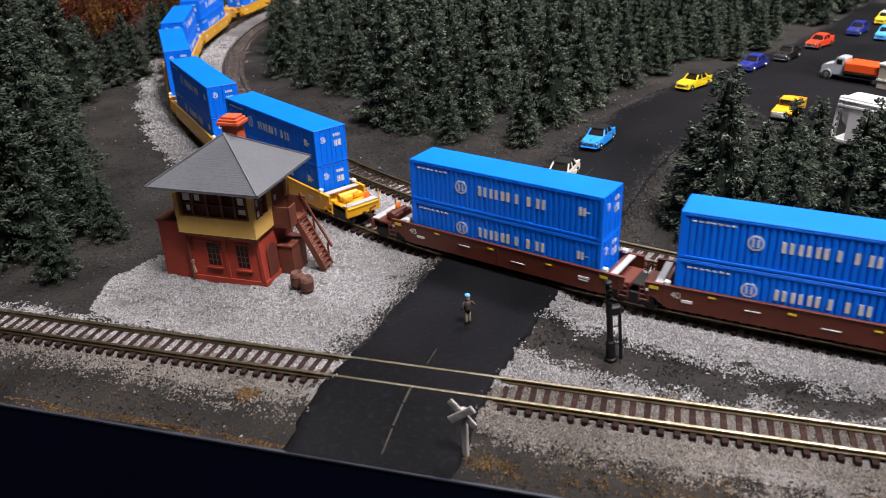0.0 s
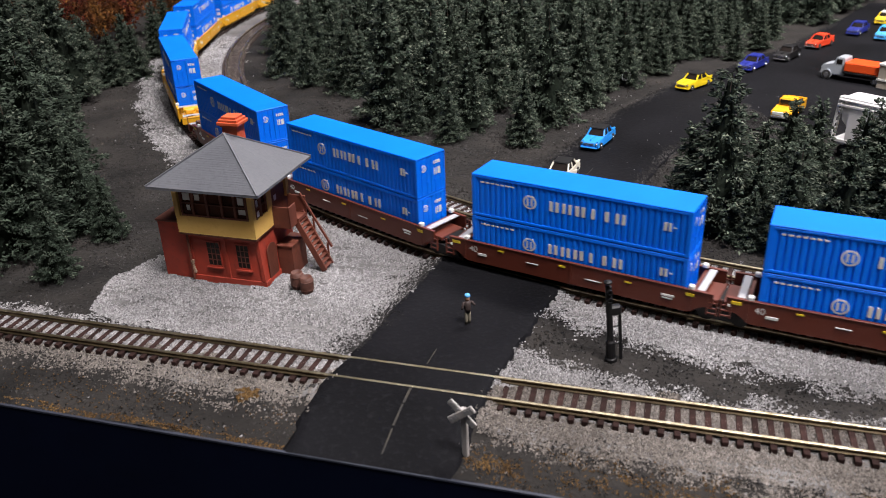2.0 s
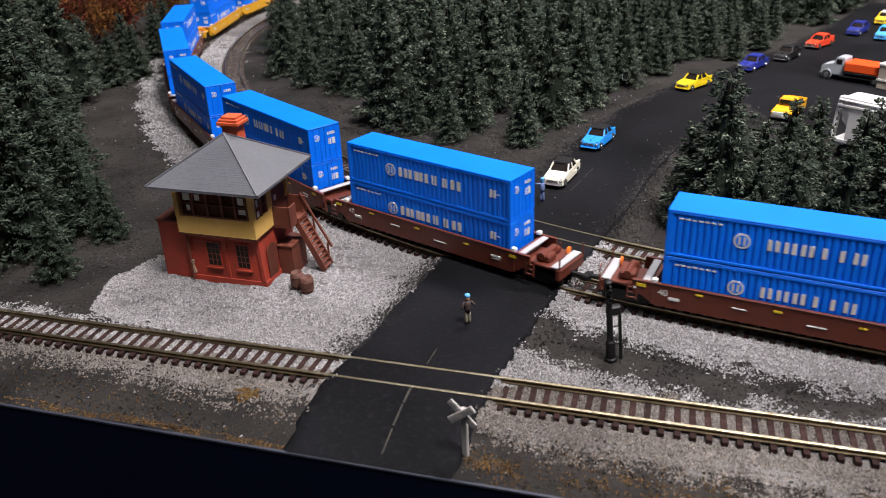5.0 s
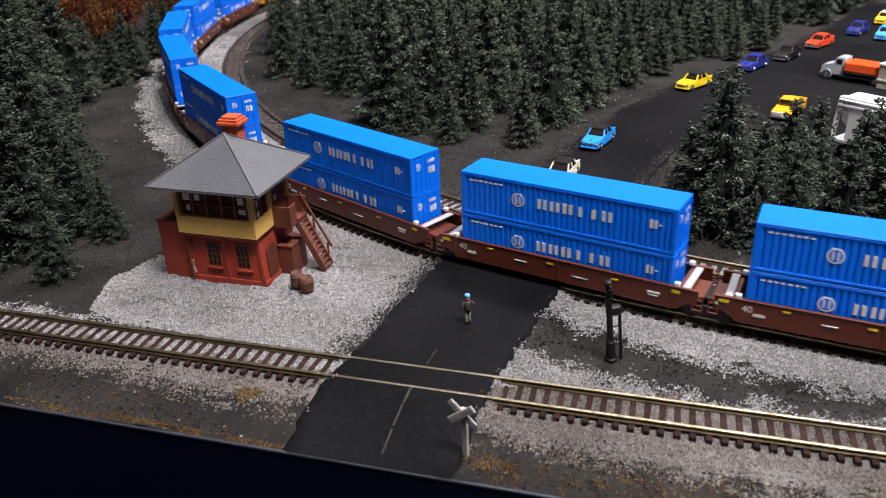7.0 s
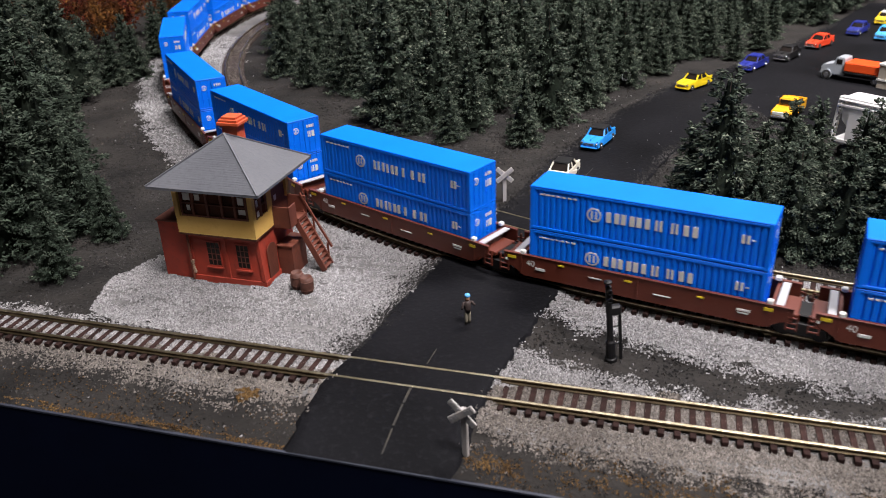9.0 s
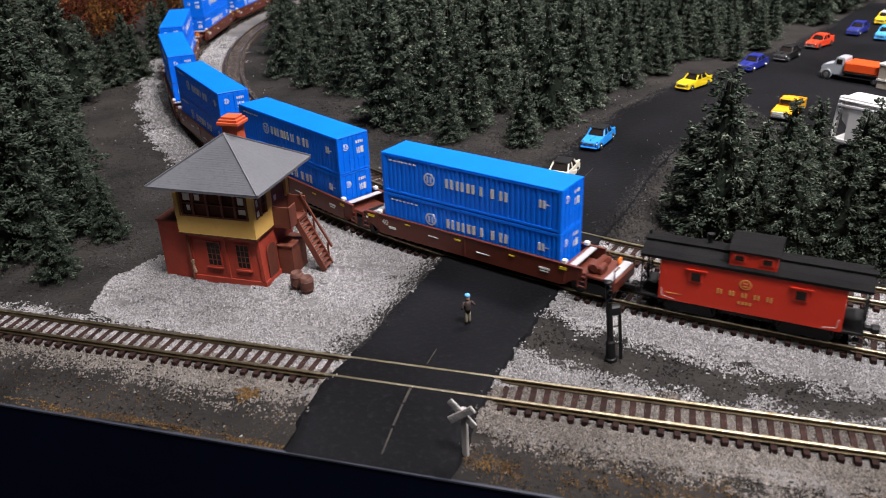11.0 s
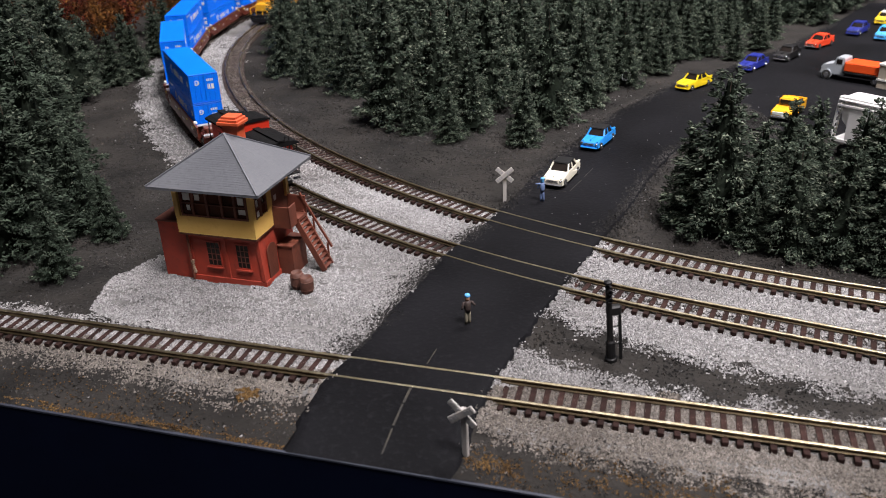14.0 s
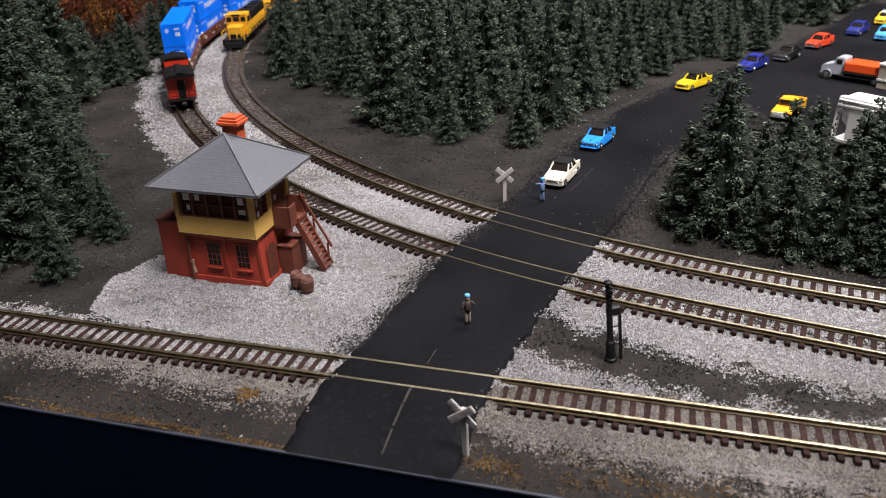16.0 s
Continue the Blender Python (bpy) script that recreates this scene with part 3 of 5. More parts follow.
def well_car(paint, name, label, front_end, rear_end):
    """A double-stack well unit: sides, floor, decks, walkways and its trucks. x points to the rear."""
    car = thing(name, Matrix(), label, "freight car", "container train")
    for y in (-8.7, 8.7):
        bm = bmesh.new()
        prism(bm, [(-47, 10.6), (47, 10.6), (47, 6.6), (43.5, 5.6), (39.5, 2.9), (-39.5, 2.9), (-43.5, 5.6), (-47, 6.6)], y - 0.35, y + 0.35)
        side = part("side_sill", bm, paint, car)
        s = -1 if y < 0 else 1
        part("top_flange", boxes((-47, 47, y - 0.6, y + 0.6, 10.6, 11.0), bevel=0.1), paint, side)
        for x in (-40.5, 0, 40.5):
            part("rib", boxes((x - 0.25, x + 0.25, y - 0.55, y + 0.55, 3.4, 10.5)), paint, side)
        for x, z, w, h in ((-44.0, 9.4, 3.0, 1.0), (-26, 9.4, 2.2, 0.5), (-3, 8.9, 2.4, 0.6), (20, 8.6, 2.2, 0.5), (40, 9.2, 2.6, 1.0)):
            part("yellow_plate", boxes((x - w / 2, x + w / 2, y + s * 0.1, y + s * 0.62, z - h / 2, z + h / 2)), MARK, side, "yellow reflective plate")
        for x, z, w, h in ((-33.5, 6.4, 3.4, 0.9), (-14, 7.4, 4.4, 0.3), (8, 6.2, 5.5, 0.3), (33, 7.2, 4.0, 0.7), (33, 6.2, 3.2, 0.35), (-46, 8.2, 0.8, 0.8)):
            part("stencil", boxes((x - w / 2, x + w / 2, y + s * 0.1, y + s * 0.6, z - h / 2, z + h / 2)), WHITE, side, "white stencilled bar")
        m = mpose(-38.6 * -s, y + s * 0.38, 7.0, 90, 0, 0 if s < 0 else 180)
        lettering("40", 3.1, WHITE, "number", side, m)
    part("well_floor", boxes((-41, 41, -8.3, 8.3, 2.9, 3.6)), paint, car)
    for e, ended in ((-1, front_end), (1, rear_end)):
        def bx(x0, x1, *r, bevel=0.0, bm=None):
            box(bm, min(e * x0, e * x1), max(e * x0, e * x1), *r, bevel=bevel)
        bm = bmesh.new()
        bx(40.2, 41.2, -8.3, 8.3, 3.4, 10.2, bm=bm)
        bx(41.2, 48.0 if not ended else 58, -6.0, 6.0, 6.2, 7.6, bm=bm, bevel=0.2)
        part("end_bulkhead", bm, paint, car)
        bm = bmesh.new()
        bx(41.6, 44.0, -8.4, 8.4, 10.1, 10.7, bm=bm, bevel=0.15)
        part("walkway", bm, GREY, car, "light grey grated walkway")
        for y in (-8.2, 8.2):
            bm = bmesh.new()
            bx(39.2, 41.0, y - 0.9, y + 0.9, 10.8, 12.3, bm=bm, bevel=0.3)
            part("corner_guide", bm, WHITE, car, "white container guide")
        for y in (-8.9, 8.9):
            bm = bmesh.new()
            for z in (4.0, 5.8, 7.6):
                bx(45.2, 48.4, y - 0.25, y + 0.25, z, z + 0.4, bm=bm)
            for x in (45.2, 48.2):
                bx(x, x + 0.4, y - 0.3, y + 0.3, 3.6, 9.6, bm=bm)
            part("ladder", bm, paint, car)
        if ended:
            bm = bmesh.new()
            bx(48, 58.5, -7.6, 7.6, 7.4, 8.2, bm=bm, bevel=0.2)
            bx(56.6, 58.2, -8.2, 8.2, 4.2, 8.2, bm=bm, bevel=0.2)
            deck = part("end_platform", bm, paint, car)
            bm = bmesh.new()
            bx(54.5, 57.5, -7.8, 7.8, 8.3, 8.8, bm=bm, bevel=0.1)
            part("step_board", bm, GREY, deck, "light grey grated end step")
            bm = bmesh.new()
            bx(47.0, 52.5, -5.5, -0.5, 8.2, 11.0, bm=bm, bevel=0.5)
            bx(48.0, 51.0, 0.8, 5.5, 8.2, 10.4, bm=bm, bevel=0.5)
            turned(bm, (e * 49.5, -6.0, 10.4), (0, 1, 0), [(1.4, 0), (1.4, 9)], 10)
            part("brake_gear", bm, paint, deck)
            bm = bmesh.new()
            turned(bm, (e * 54.2, 4.6, 9.8), (1, 0, 0), [(0.4, -0.5), (1.5, -0.2), (1.5, 0.3), (0.4, 0.5)], 14)
            part("brake_wheel", bm, ORANGE, deck, "orange brake wheel")
            bm = bmesh.new()
            for y in (-7.9, 7.9):
                bar(bm, (e * 58, y, 8), (e * 58, y, 12.5), 0.4)
            bar(bm, (e * 58, -7.9, 12.4), (e * 58, -4.5, 12.4), 0.4)
            part("grab_rail", bm, paint, deck)
            bm = bmesh.new()
            bx(58, 65.2, -0.8, 0.8, 3.6, 5.0, bm=bm, bevel=0.2)
            bx(62.6, 65.3, -1.5, 1.5, 3.2, 5.4, bm=bm, bevel=0.4)
            part("coupler", bm, BLACK, car)
            truck(car, e * 49.5)
        elif e > 0:
            truck(car, 49.6)
            bm = bmesh.new()
            bx(46, 53.2, -1.6, 1.6, 4.8, 6.4, bm=bm, bevel=0.3)
            bx(46.5, 52.5, -4.5, 4.5, 6.4, 7.2, bm=bm, bevel=0.3)
            part("articulated_joint", bm, BLACK, car)
    return car


def container(bold):
    """A 40-foot container: corrugated shell, rails, posts, doors and printed marks."""
    H, hl, hw = 15.5, 38.1, 7.6
    box_ = thing("container", Matrix(), "bright blue corrugated container with white marks riding a well car", "container", "container train")
    bm = bmesh.new()
    prof = []
    pitch = 73.8 / 36
    for i in range(36):
        x0 = -36.9 + i * pitch
        prof += [(x0, 0.0), (x0 + pitch * 0.55, 0.0), (x0 + pitch * 0.68, 0.42), (x0 + pitch * 0.9, 0.42)]
    prof.append((36.9, 0.0))
    ol = [(x, -7.45 + d) for x, d in prof] + [(x, 7.45 - d) for x, d in reversed(prof)]
    lo, hi = [bm.verts.new((x, y, 0.6)) for x, y in ol], [bm.verts.new((x, y, H - 0.5)) for x, y in ol]
    for i in range(len(ol)):
        j = (i + 1) % len(ol)
        bm.faces.new((lo[i], lo[j], hi[j], hi[i]))
    part("shell", bm, BLUE, box_)
    part("roof", boxes((-hl, hl, -hw, hw, H - 0.55, H), bevel=0.18), BLUE, box_)
    part("floor_frame", boxes((-hl, hl, -hw + 0.1, hw - 0.1, 0.15, 0.7), bevel=0.1), BLUE, box_)
    for y in (-7.35, 7.35):
        part("top_rail", boxes((-hl, hl, y - 0.25, y + 0.25, H - 1.3, H - 0.6), bevel=0.08), BLUE, box_)
        part("bottom_rail", boxes((-hl, hl, y - 0.25, y + 0.25, 0.2, 1.1), bevel=0.08), BLUE, box_)
        for x in (-37.4, 37.4):
            part("corner_post", boxes((x - 0.7, x + 0.7, y - 0.27, y + 0.27, 0.0, H - 0.3), bevel=0.1), BLUE, box_)
    part("front_wall", boxes((-hl + 0.1, -hl + 0.5, -7.2, 7.2, 0.5, H - 0.6), *[(-hl - 0.08, -hl + 0.2, y, y + 0.7, 1.0, H - 1.2) for y in np.arange(-6.4, 6, 1.6)]), BLUE, box_)
    for s in (-1, 1):
        door = part("door", boxes((hl - 0.5, hl - 0.1, min(s * 0.1, s * 7.1), max(s * 0.1, s * 7.1), 0.7, H - 0.8), bevel=0.08), BLUE, box_)
        bm = bmesh.new()
        for y in (2.2, 5.0):
            turned(bm, (hl + 0.05, s * y, 0.6), (0, 0, 1), [(0.16, 0), (0.16, H - 1.3)], 6)
            box(bm, hl - 0.05, hl + 0.25, s * y - 0.5, s * y + 0.5, 5.2, 5.6)
        part("lock_rod", bm, BLUE, door)
    bm = bmesh.new()
    box(bm, hl - 0.1, hl + 0.04, 1.6, 3.0, 7.2, 9.8), box(bm, hl - 0.1, hl + 0.04, 3.5, 4.9, 7.2, 9.8)
    for y in (1.4, 2.4, 3.4, 4.4):
        box(bm, hl - 0.1, hl + 0.04, y, y + 0.75, 11.4, 12.6)
    part("data_plate", bm, WHITE, box_, "white data panels on the door end")
    bm = bmesh.new()
    turned(bm, (hl - 0.08, -3.8, 11.0), (1, 0, 0), [(1.35, 0), (1.35, 0.16)], 18)
    e1 = part("emblem", bm, WHITE, box_, "round white emblem")
    bm = bmesh.new()
    turned(bm, (hl - 0.05, -3.8, 11.0), (1, 0, 0), [(1.0, 0), (1.0, 0.16)], 18)
    part("emblem_field", bm, BLUE, e1)
    part("emblem_bar", boxes((hl, hl + 0.14, -4.35, -4.0, 10.3, 11.7), (hl, hl + 0.14, -3.6, -3.25, 10.3, 11.7)), WHITE, e1)
    for s in (-1, 1):
        y = s * 7.45
        f = lambda a, b: (min(a, b), max(a, b))
        yy = f(y - s * 0.3, y + s * 0.08)
        yb = f(y - s * 0.2, y + s * 0.11)
        zc = 8.6
        mx = (lambda x0, x1: (x0, x1)) if s < 0 else (lambda x0, x1: (-x1, -x0))
        cx = -16.0 if s < 0 else 16.0
        r = 2.45
        bm = bmesh.new()
        turned(bm, (cx, yy[0], zc), (0, 1, 0), [(r, 0), (r, yy[1] - yy[0])], 24)
        em = part("emblem", bm, WHITE, box_, "round white emblem")
        bm = bmesh.new()
        turned(bm, (cx, yb[0], zc), (0, 1, 0), [(r * 0.76, 0), (r * 0.76, yb[1] - yb[0])], 24)
        part("emblem_field", bm, BLUE, em)
        yc = f(y - s * 0.1, y + s * 0.14)
        part("emblem_bar", boxes((cx - 1.05, cx - 0.4, *yc, zc - 1.3, zc + 1.3), (cx + 0.4, cx + 1.05, *yc, zc - 1.3, zc + 1.3)), WHITE, em)
        start, step, w = (-12.0, 4.9, 4.3) if bold else (-8.8, 4.55, 3.3)
        hh = 1.75
        for k in range(6):
            x0 = start + k * step
            ww = w * (0.5 if k in (3, 4) else 1.0)
            x0 += w * 0.25 if k in (3, 4) else 0
            bm = bmesh.new()
            for a, b, z0, z1 in ((0, 0.36, -1, 1), (0.64, 1, -1, 1)) if ww > 2 else ((0.1, 0.85, -1, 1),):
                box(bm, *mx(x0 + a * ww, x0 + b * ww), *yy, zc + z0 * hh, zc + z1 * hh)
            part("block_letter", bm, WHITE, box_, "white block shape")
        for k in range(7):
            part("marking", boxes((*mx(-34.6 + k * 1.9, -33.3 + k * 1.9), *yy, 12.6, 13.1)), WHITE, box_)
        for x0, x1, z0, z1 in ((29.5, 30.4, 7.8, 10.6), (31.0, 31.9, 7.8, 10.6), (32.4, 33.6, 9.0, 9.4)):
            part("marking", boxes((*mx(x0, x1), *yy, z0, z1)), WHITE, box_)
    return box_


SPEED_ROWS = [(0.0, 0.0), (2.0, 171.3), (4.2, 359.4), (6.3, 537.9), (8.0, 682.4), (9.2, 783.7), (11.3, 954.7), (13.5, 1132.9), (16.0, 1335.0)]


def gone(t):
    """How far the train has run since the start."""
    return float(np.interp(t, [r[0] for r in SPEED_ROWS], [r[1] for r in SPEED_ROWS]))


BEATS = [0.5 * i for i in range(33)]
MOVING = []  # (thing, line, place at the start, half wheelbase, height, runs)

BROWN_ENDS = {}
for paint, nm, lab in ((BROWN, "brown", "oxide brown articulated well car on the main track"), (YELLOW, "yellow", "golden yellow articulated well car on the main track")):
    for ends in ((True, False), (False, False), (False, True)):
        BROWN_ENDS[nm, ends] = [well_car(paint, "well_car", lab, *ends), False]
BOXES = {False: [container(False), False], True: [container(True), False]}


def take(store):
    """The built thing itself first, copies of it after."""
    if not store[1]:
        store[1] = True
        return store[0]
    return copy_thing(store[0], Matrix())


STRINGS = [("yellow", [1066.5, 967.6]), ("yellow", [839.8, 741.0, 642.2, 543.3, 444.4]), ("brown", [316.6, 217.3, 118.0, 20.9, -78.2]), ("brown", [-206.2, -303.7, -401.5, -500.2, -599.7])]
for colour, places in STRINGS:
    for i, s in enumerate(places):
        ends = (i == 0 and len(places) == 5, i == len(places) - 1)
        MOVING.append((take(BROWN_ENDS[colour, ends]), MAIN, s + MAIN0, 42.0, 0.0))
        bold = s in (-78.2, -500.2)
        for z in (4.9, 20.6):
            MOVING.append((take(BOXES[bold]), MAIN, s + MAIN0, 42.0, z))


def caboose():
    cb = thing("caboose", Matrix(), "red caboose with black roof and raised cupola on the main track", "caboose")
    bx = lambda *r, bevel=0.0: boxes(r, bevel=bevel)
    body = part("body", bx(-26.6, 26.6, -8.3, 8.3, 5.6, 20.5, bevel=0.15), CABOOSE_RED, cb)
    for y in (-8.4, 8.4):
        s = 1 if y > 0 else -1
        for x in (-15.5, 14.5):
            wf = part("window_frame", boxes((x - 2.0, x + 2.0, min(y, y + s * 0.25), max(y, y + s * 0.25), 13.6, 17.2), bevel=0.05), CABOOSE_RED, cb)
            part("drip_rail", boxes((x - 3.2, x + 3.2, min(y, y + s * 0.5), max(y, y + s * 0.5), 17.4, 17.8)), CABOOSE_RED, wf)
            part("pane", boxes((x - 1.45, x + 1.45, min(y, y + s * 0.3), max(y, y + s * 0.3), 14.0, 16.7)), PANE, wf)
        bm = bmesh.new()
        for k in range(5):
            x = -8.2 + k * 3.6
            box(bm, x - 0.75, x - 0.25, y - 0.05, y + 0.05, 11.2, 12.8), box(bm, x + 0.25, x + 0.75, y - 0.05, y + 0.05, 11.2, 12.8)
        for k in range(4):
            box(bm, -2.6 + k * 1.1, -1.9 + k * 1.1, y - 0.05, y + 0.05, 8.8, 9.8)
        box(bm, -24, -19.5, y - 0.05, y + 0.05, 8.2, 8.35)
        part("lettering", bm, GOLD, body, "gold lettering as plain bars")
        bm = bmesh.new()
        for e in (-1, 1):
            bar(bm, (e * 25.6, y + s * 0.4, 10.0), (e * 25.2, y + s * 0.4, 7.2), 0.22), bar(bm, (e * 25.2, y + s * 0.4, 7.2), (e * 21.5, y + s * 0.4, 6.6), 0.22)
        part("grab_iron", bm, STEEL_WHITE, cb, "thin pale grab irons")
        bm = bmesh.new()
        turned(bm, (-1.0, y - 0.06, 15.6), (0, 1, 0), [(1.7, 0), (1.7, 0.12)], 20)
        em = part("emblem", bm, GOLD, body, "round gold emblem")
        bm = bmesh.new()
        turned(bm, (-1.0, y - 0.09, 15.6), (0, 1, 0), [(1.35, 0), (1.35, 0.18)], 20)
        part("emblem_field", bm, CABOOSE_RED, em)
        part("emblem_bar", boxes((-1.7, -0.3, y - 0.11, y + 0.11, 15.9, 16.3), (-1.7, -0.3, y - 0.11, y + 0.11, 14.9, 15.3)), GOLD, em)
    bm = bmesh.new()
    prism_y = [(-8.7, 20.5), (-6, 21.5), (0, 22.2), (6, 21.5), (8.7, 20.5), (8.7, 19.6), (-8.7, 19.6)]
    a, b = [bm.verts.new((-33, y, z)) for y, z in prism_y], [bm.verts.new((33, y, z)) for y, z in prism_y]
    bm.faces.new(a), bm.faces.new(b[::-1])
    for i in range(7):
        bm.faces.new((a[i], a[(i + 1) % 7], b[(i + 1) % 7], b[i]))
    roof = part("roof", bm, ROOF_BLACK, cb)
    part("roof_walk", boxes((-33.5, -6.9, -1.6, 1.6, 22.3, 22.8), (7.2, 33.5, -1.6, 1.6, 22.3, 22.8)), ROOF_BLACK, roof)
    cup = part("cupola", boxes((-6.6, 6.9, -7.3, 7.3, 20.6, 25.9), bevel=0.15), CABOOSE_RED, cb)
    bm = bmesh.new()
    pr = [(-7.7, 26.0), (-5, 26.7), (0, 27.1), (5, 26.7), (7.7, 26.0), (7.7, 25.5), (-7.7, 25.5)]
    a, b = [bm.verts.new((-7.2, y, z)) for y, z in pr], [bm.verts.new((7.5, y, z)) for y, z in pr]
    bm.faces.new(a), bm.faces.new(b[::-1])
    for i in range(7):
        bm.faces.new((a[i], a[(i + 1) % 7], b[(i + 1) % 7], b[i]))
    part("cupola_roof", bm, ROOF_BLACK, cup)
    for y in (-7.3, 7.3):
        for x in (-3.9, 4.1):
            wf = part("window_frame", boxes((x - 1.9, x + 1.9, y - 0.2, y + 0.2, 22.3, 24.9), bevel=0.05), CABOOSE_RED, cup)
            part("pane", boxes((x - 1.3, x + 1.3, y - 0.26, y + 0.26, 22.8, 24.4)), PANE, wf)
    for e in (-1, 1):
        f = lambda x0, x1, *r: (min(e * x0, e * x1), max(e * x0, e * x1), *r)
        part("platform", boxes(f(26.7, 32.6, -7.8, 7.8, 5.4, 6.2), f(30, 32, -8.2, -5.0, 2.6, 3.2), f(30, 32, 5.0, 8.2, 2.6, 3.2), bevel=0.1), BLACK, cb)
        bm = bmesh.new()
        for y in (-7.6, -3.4, 3.4, 7.6):
            bar(bm, (e * 32.2, y, 6), (e * 32.2, y, 20.0 if abs(y) > 5 else 11), 0.45)
        for z in (8.6, 11):
            bar(bm, (e * 32.2, -7.6, z), (e * 32.2, 7.6, z), 0.4)
        bar(bm, (e * 32.6, 2, 6), (e * 32.6, 2, 24), 0.4), bar(bm, (e * 32.6, 4, 6), (e * 32.6, 4, 24), 0.4)
        for z in (9, 12, 15, 18, 21, 23.6):
            bar(bm, (e * 32.6, 2, z), (e * 32.6, 4, z), 0.3)
        part("railing", bm, BLACK, cb)
        part("end_door", boxes(f(26.5, 26.75, -2.2, 2.2, 6.4, 17)), BLACK, cb)
        bm = bmesh.new()
        box(bm, *f(31, 36.5, -0.8, 0.8, 3.6, 5.0), bevel=0.2), box(bm, *f(34.5, 37, -1.5, 1.5, 3.2, 5.4), bevel=0.4)
        part("coupler", bm, BLACK, cb)
        truck(cb, e * 17)
    bm = bmesh.new()
    turned(bm, (-14, 3, 21.5), (0, 0, 1), [(0.7, 0), (0.7, 3.4), (1.1, 3.4), (1.1, 4.0)], 10)
    part("stovepipe", bm, BLACK, cb)
    part("underframe", boxes((-30, 30, -6.5, 6.5, 4.6, 6.2), (-8, 8, -5, 5, 2.6, 4.8)), BLACK, cb)
    return cb


MOVING.append((caboose(), MAIN, -696.9 + MAIN0, 18.0, 0.0))


def locomotive():
    lo = thing("locomotive", Matrix(), "yellow diesel locomotive with black roof on the inner track", "locomotive")
    part("frame", boxes((-55, 55, -8.6, 8.6, 6.0, 7.6), (-56, -54, -8.8, 8.8, 2.0, 7.6), (54, 56, -8.8, 8.8, 2.0, 7.6), bevel=0.2), BLACK, lo)
    part("fuel_tank", boxes((-13, 13, -7.6, 7.6, 1.6, 6.0), bevel=0.8), BLACK, lo)
    part("short_hood", boxes((-50, -38, -5.6, 5.6, 7.6, 16.5), bevel=0.7), YELLOW, lo)
    cab = part("cab", boxes((-38, -24, -8.6, 8.6, 7.6, 23.5), bevel=0.6), YELLOW, lo)
    part("cab_roof", boxes((-38.6, -23.4, -8.4, 8.4, 23.4, 24.4), bevel=0.5), YELLOW, cab)
    part("number_board", boxes((-38.9, -38.3, -3.4, 3.4, 22.6, 24.2), bevel=0.2), BLACK, cab)
    part("nose_stripe", boxes((-50.2, -49.8, -5.0, 5.0, 8.0, 10.5)), BLACK, lo)
    for y in (-5.6, 5.6):
        part("windscreen", boxes((-38.2, -37.9, y - 1.9, y + 1.9, 18.2, 22.0)), PANE, cab)
    part("windscreen", boxes((-38.2, -37.9, -2.6, 2.6, 18.4, 22.0)), PANE, cab)
    for y in (-8.6, 8.6):
        part("side_window", boxes((-35.5, -27, y - 0.15, y + 0.15, 17.6, 21.6)), PANE, cab)
    part("long_hood", boxes((-24, 50, -5.8, 5.8, 7.6, 14.4), bevel=0.3), YELLOW, lo)
    part("upper_hood", boxes((-24, 50, -5.75, 5.75, 14.4, 20.5), bevel=0.5), ROOF_BLACK, lo)
    part("hood_roof", boxes((-24, 50, -5.4, 5.4, 20.4, 21.6), bevel=0.5), BLACK, lo)
    for x in (-5, 12, 28, 40):
        bm = bmesh.new()
        turned(bm, (x, 0, 21.4), (0, 0, 1), [(4.0, 0), (4.0, 1.1), (3.4, 1.3)], 16)
        part("fan", bm, BLACK, lo)
    bm = bmesh.new()
    for y in (-8.7, 8.7):
        for x in range(-54, 55, 12):
            bar(bm, (x, y, 7), (x, y, 13.5), 0.45)
        bar(bm, (-54, y, 13.5), (54, y, 13.5), 0.45)
    for x in (-55, 55):
        for y in (-8.6, -3, 3, 8.6):
            bar(bm, (x, y, 5), (x, y, 14), 0.6)
    part("handrail", bm, YELLOW, lo)
    part("pilot", boxes((-57, -55.5, -7, 7, 1.0, 5.0), bevel=0.3), BLACK, lo)
    bm = bmesh.new()
    for y in (-1.0, 1.0):
        turned(bm, (-38.3, y, 23.0), (1, 0, 0), [(0.7, 0), (0.7, 0.4)], 10)
    part("headlight", bm, WHITE, lo)
    truck(lo, -34), truck(lo, 34)
    return lo


def boxcar():
    bc = thing("boxcar", Matrix(), "red boxcar behind the yellow locomotives on the inner track", "freight car")
    part("body", boxes((-44, 44, -8.2, 8.2, 6.5, 23.5), bevel=0.3), CABOOSE_RED, bc)
    part("roof", boxes((-44.6, 44.6, -8.5, 8.5, 23.4, 24.4), bevel=0.4), CABOOSE_RED, bc)
    for y in (-8.3, 8.3):
        part("door", boxes((-7, 7, y - 0.35, y + 0.35, 7.2, 22.6), bevel=0.1), CABOOSE_RED, bc)
    part("underframe", boxes((-44, 44, -5, 5, 4.6, 6.5)), BLACK, bc)
    truck(bc, -32), truck(bc, 32)
    return bc


def place_on(line, x, y):
    return float(((line - np.array([x, y])) ** 2).sum(1).argmin() * STEP)


LOCO_ROWS = [(0.0, -745.0), (13.2, -166.0), (14.0, -109.0), (14.5, -80.0), (15.0, -53.0), (15.5, -25.0), (16.0, 0.0)]
LOCO0 = place_on(INNER, -163.5, 657) + 56
LEAD = locomotive()
TRAIL = copy_thing(LEAD, Matrix())
TAIL = boxcar()


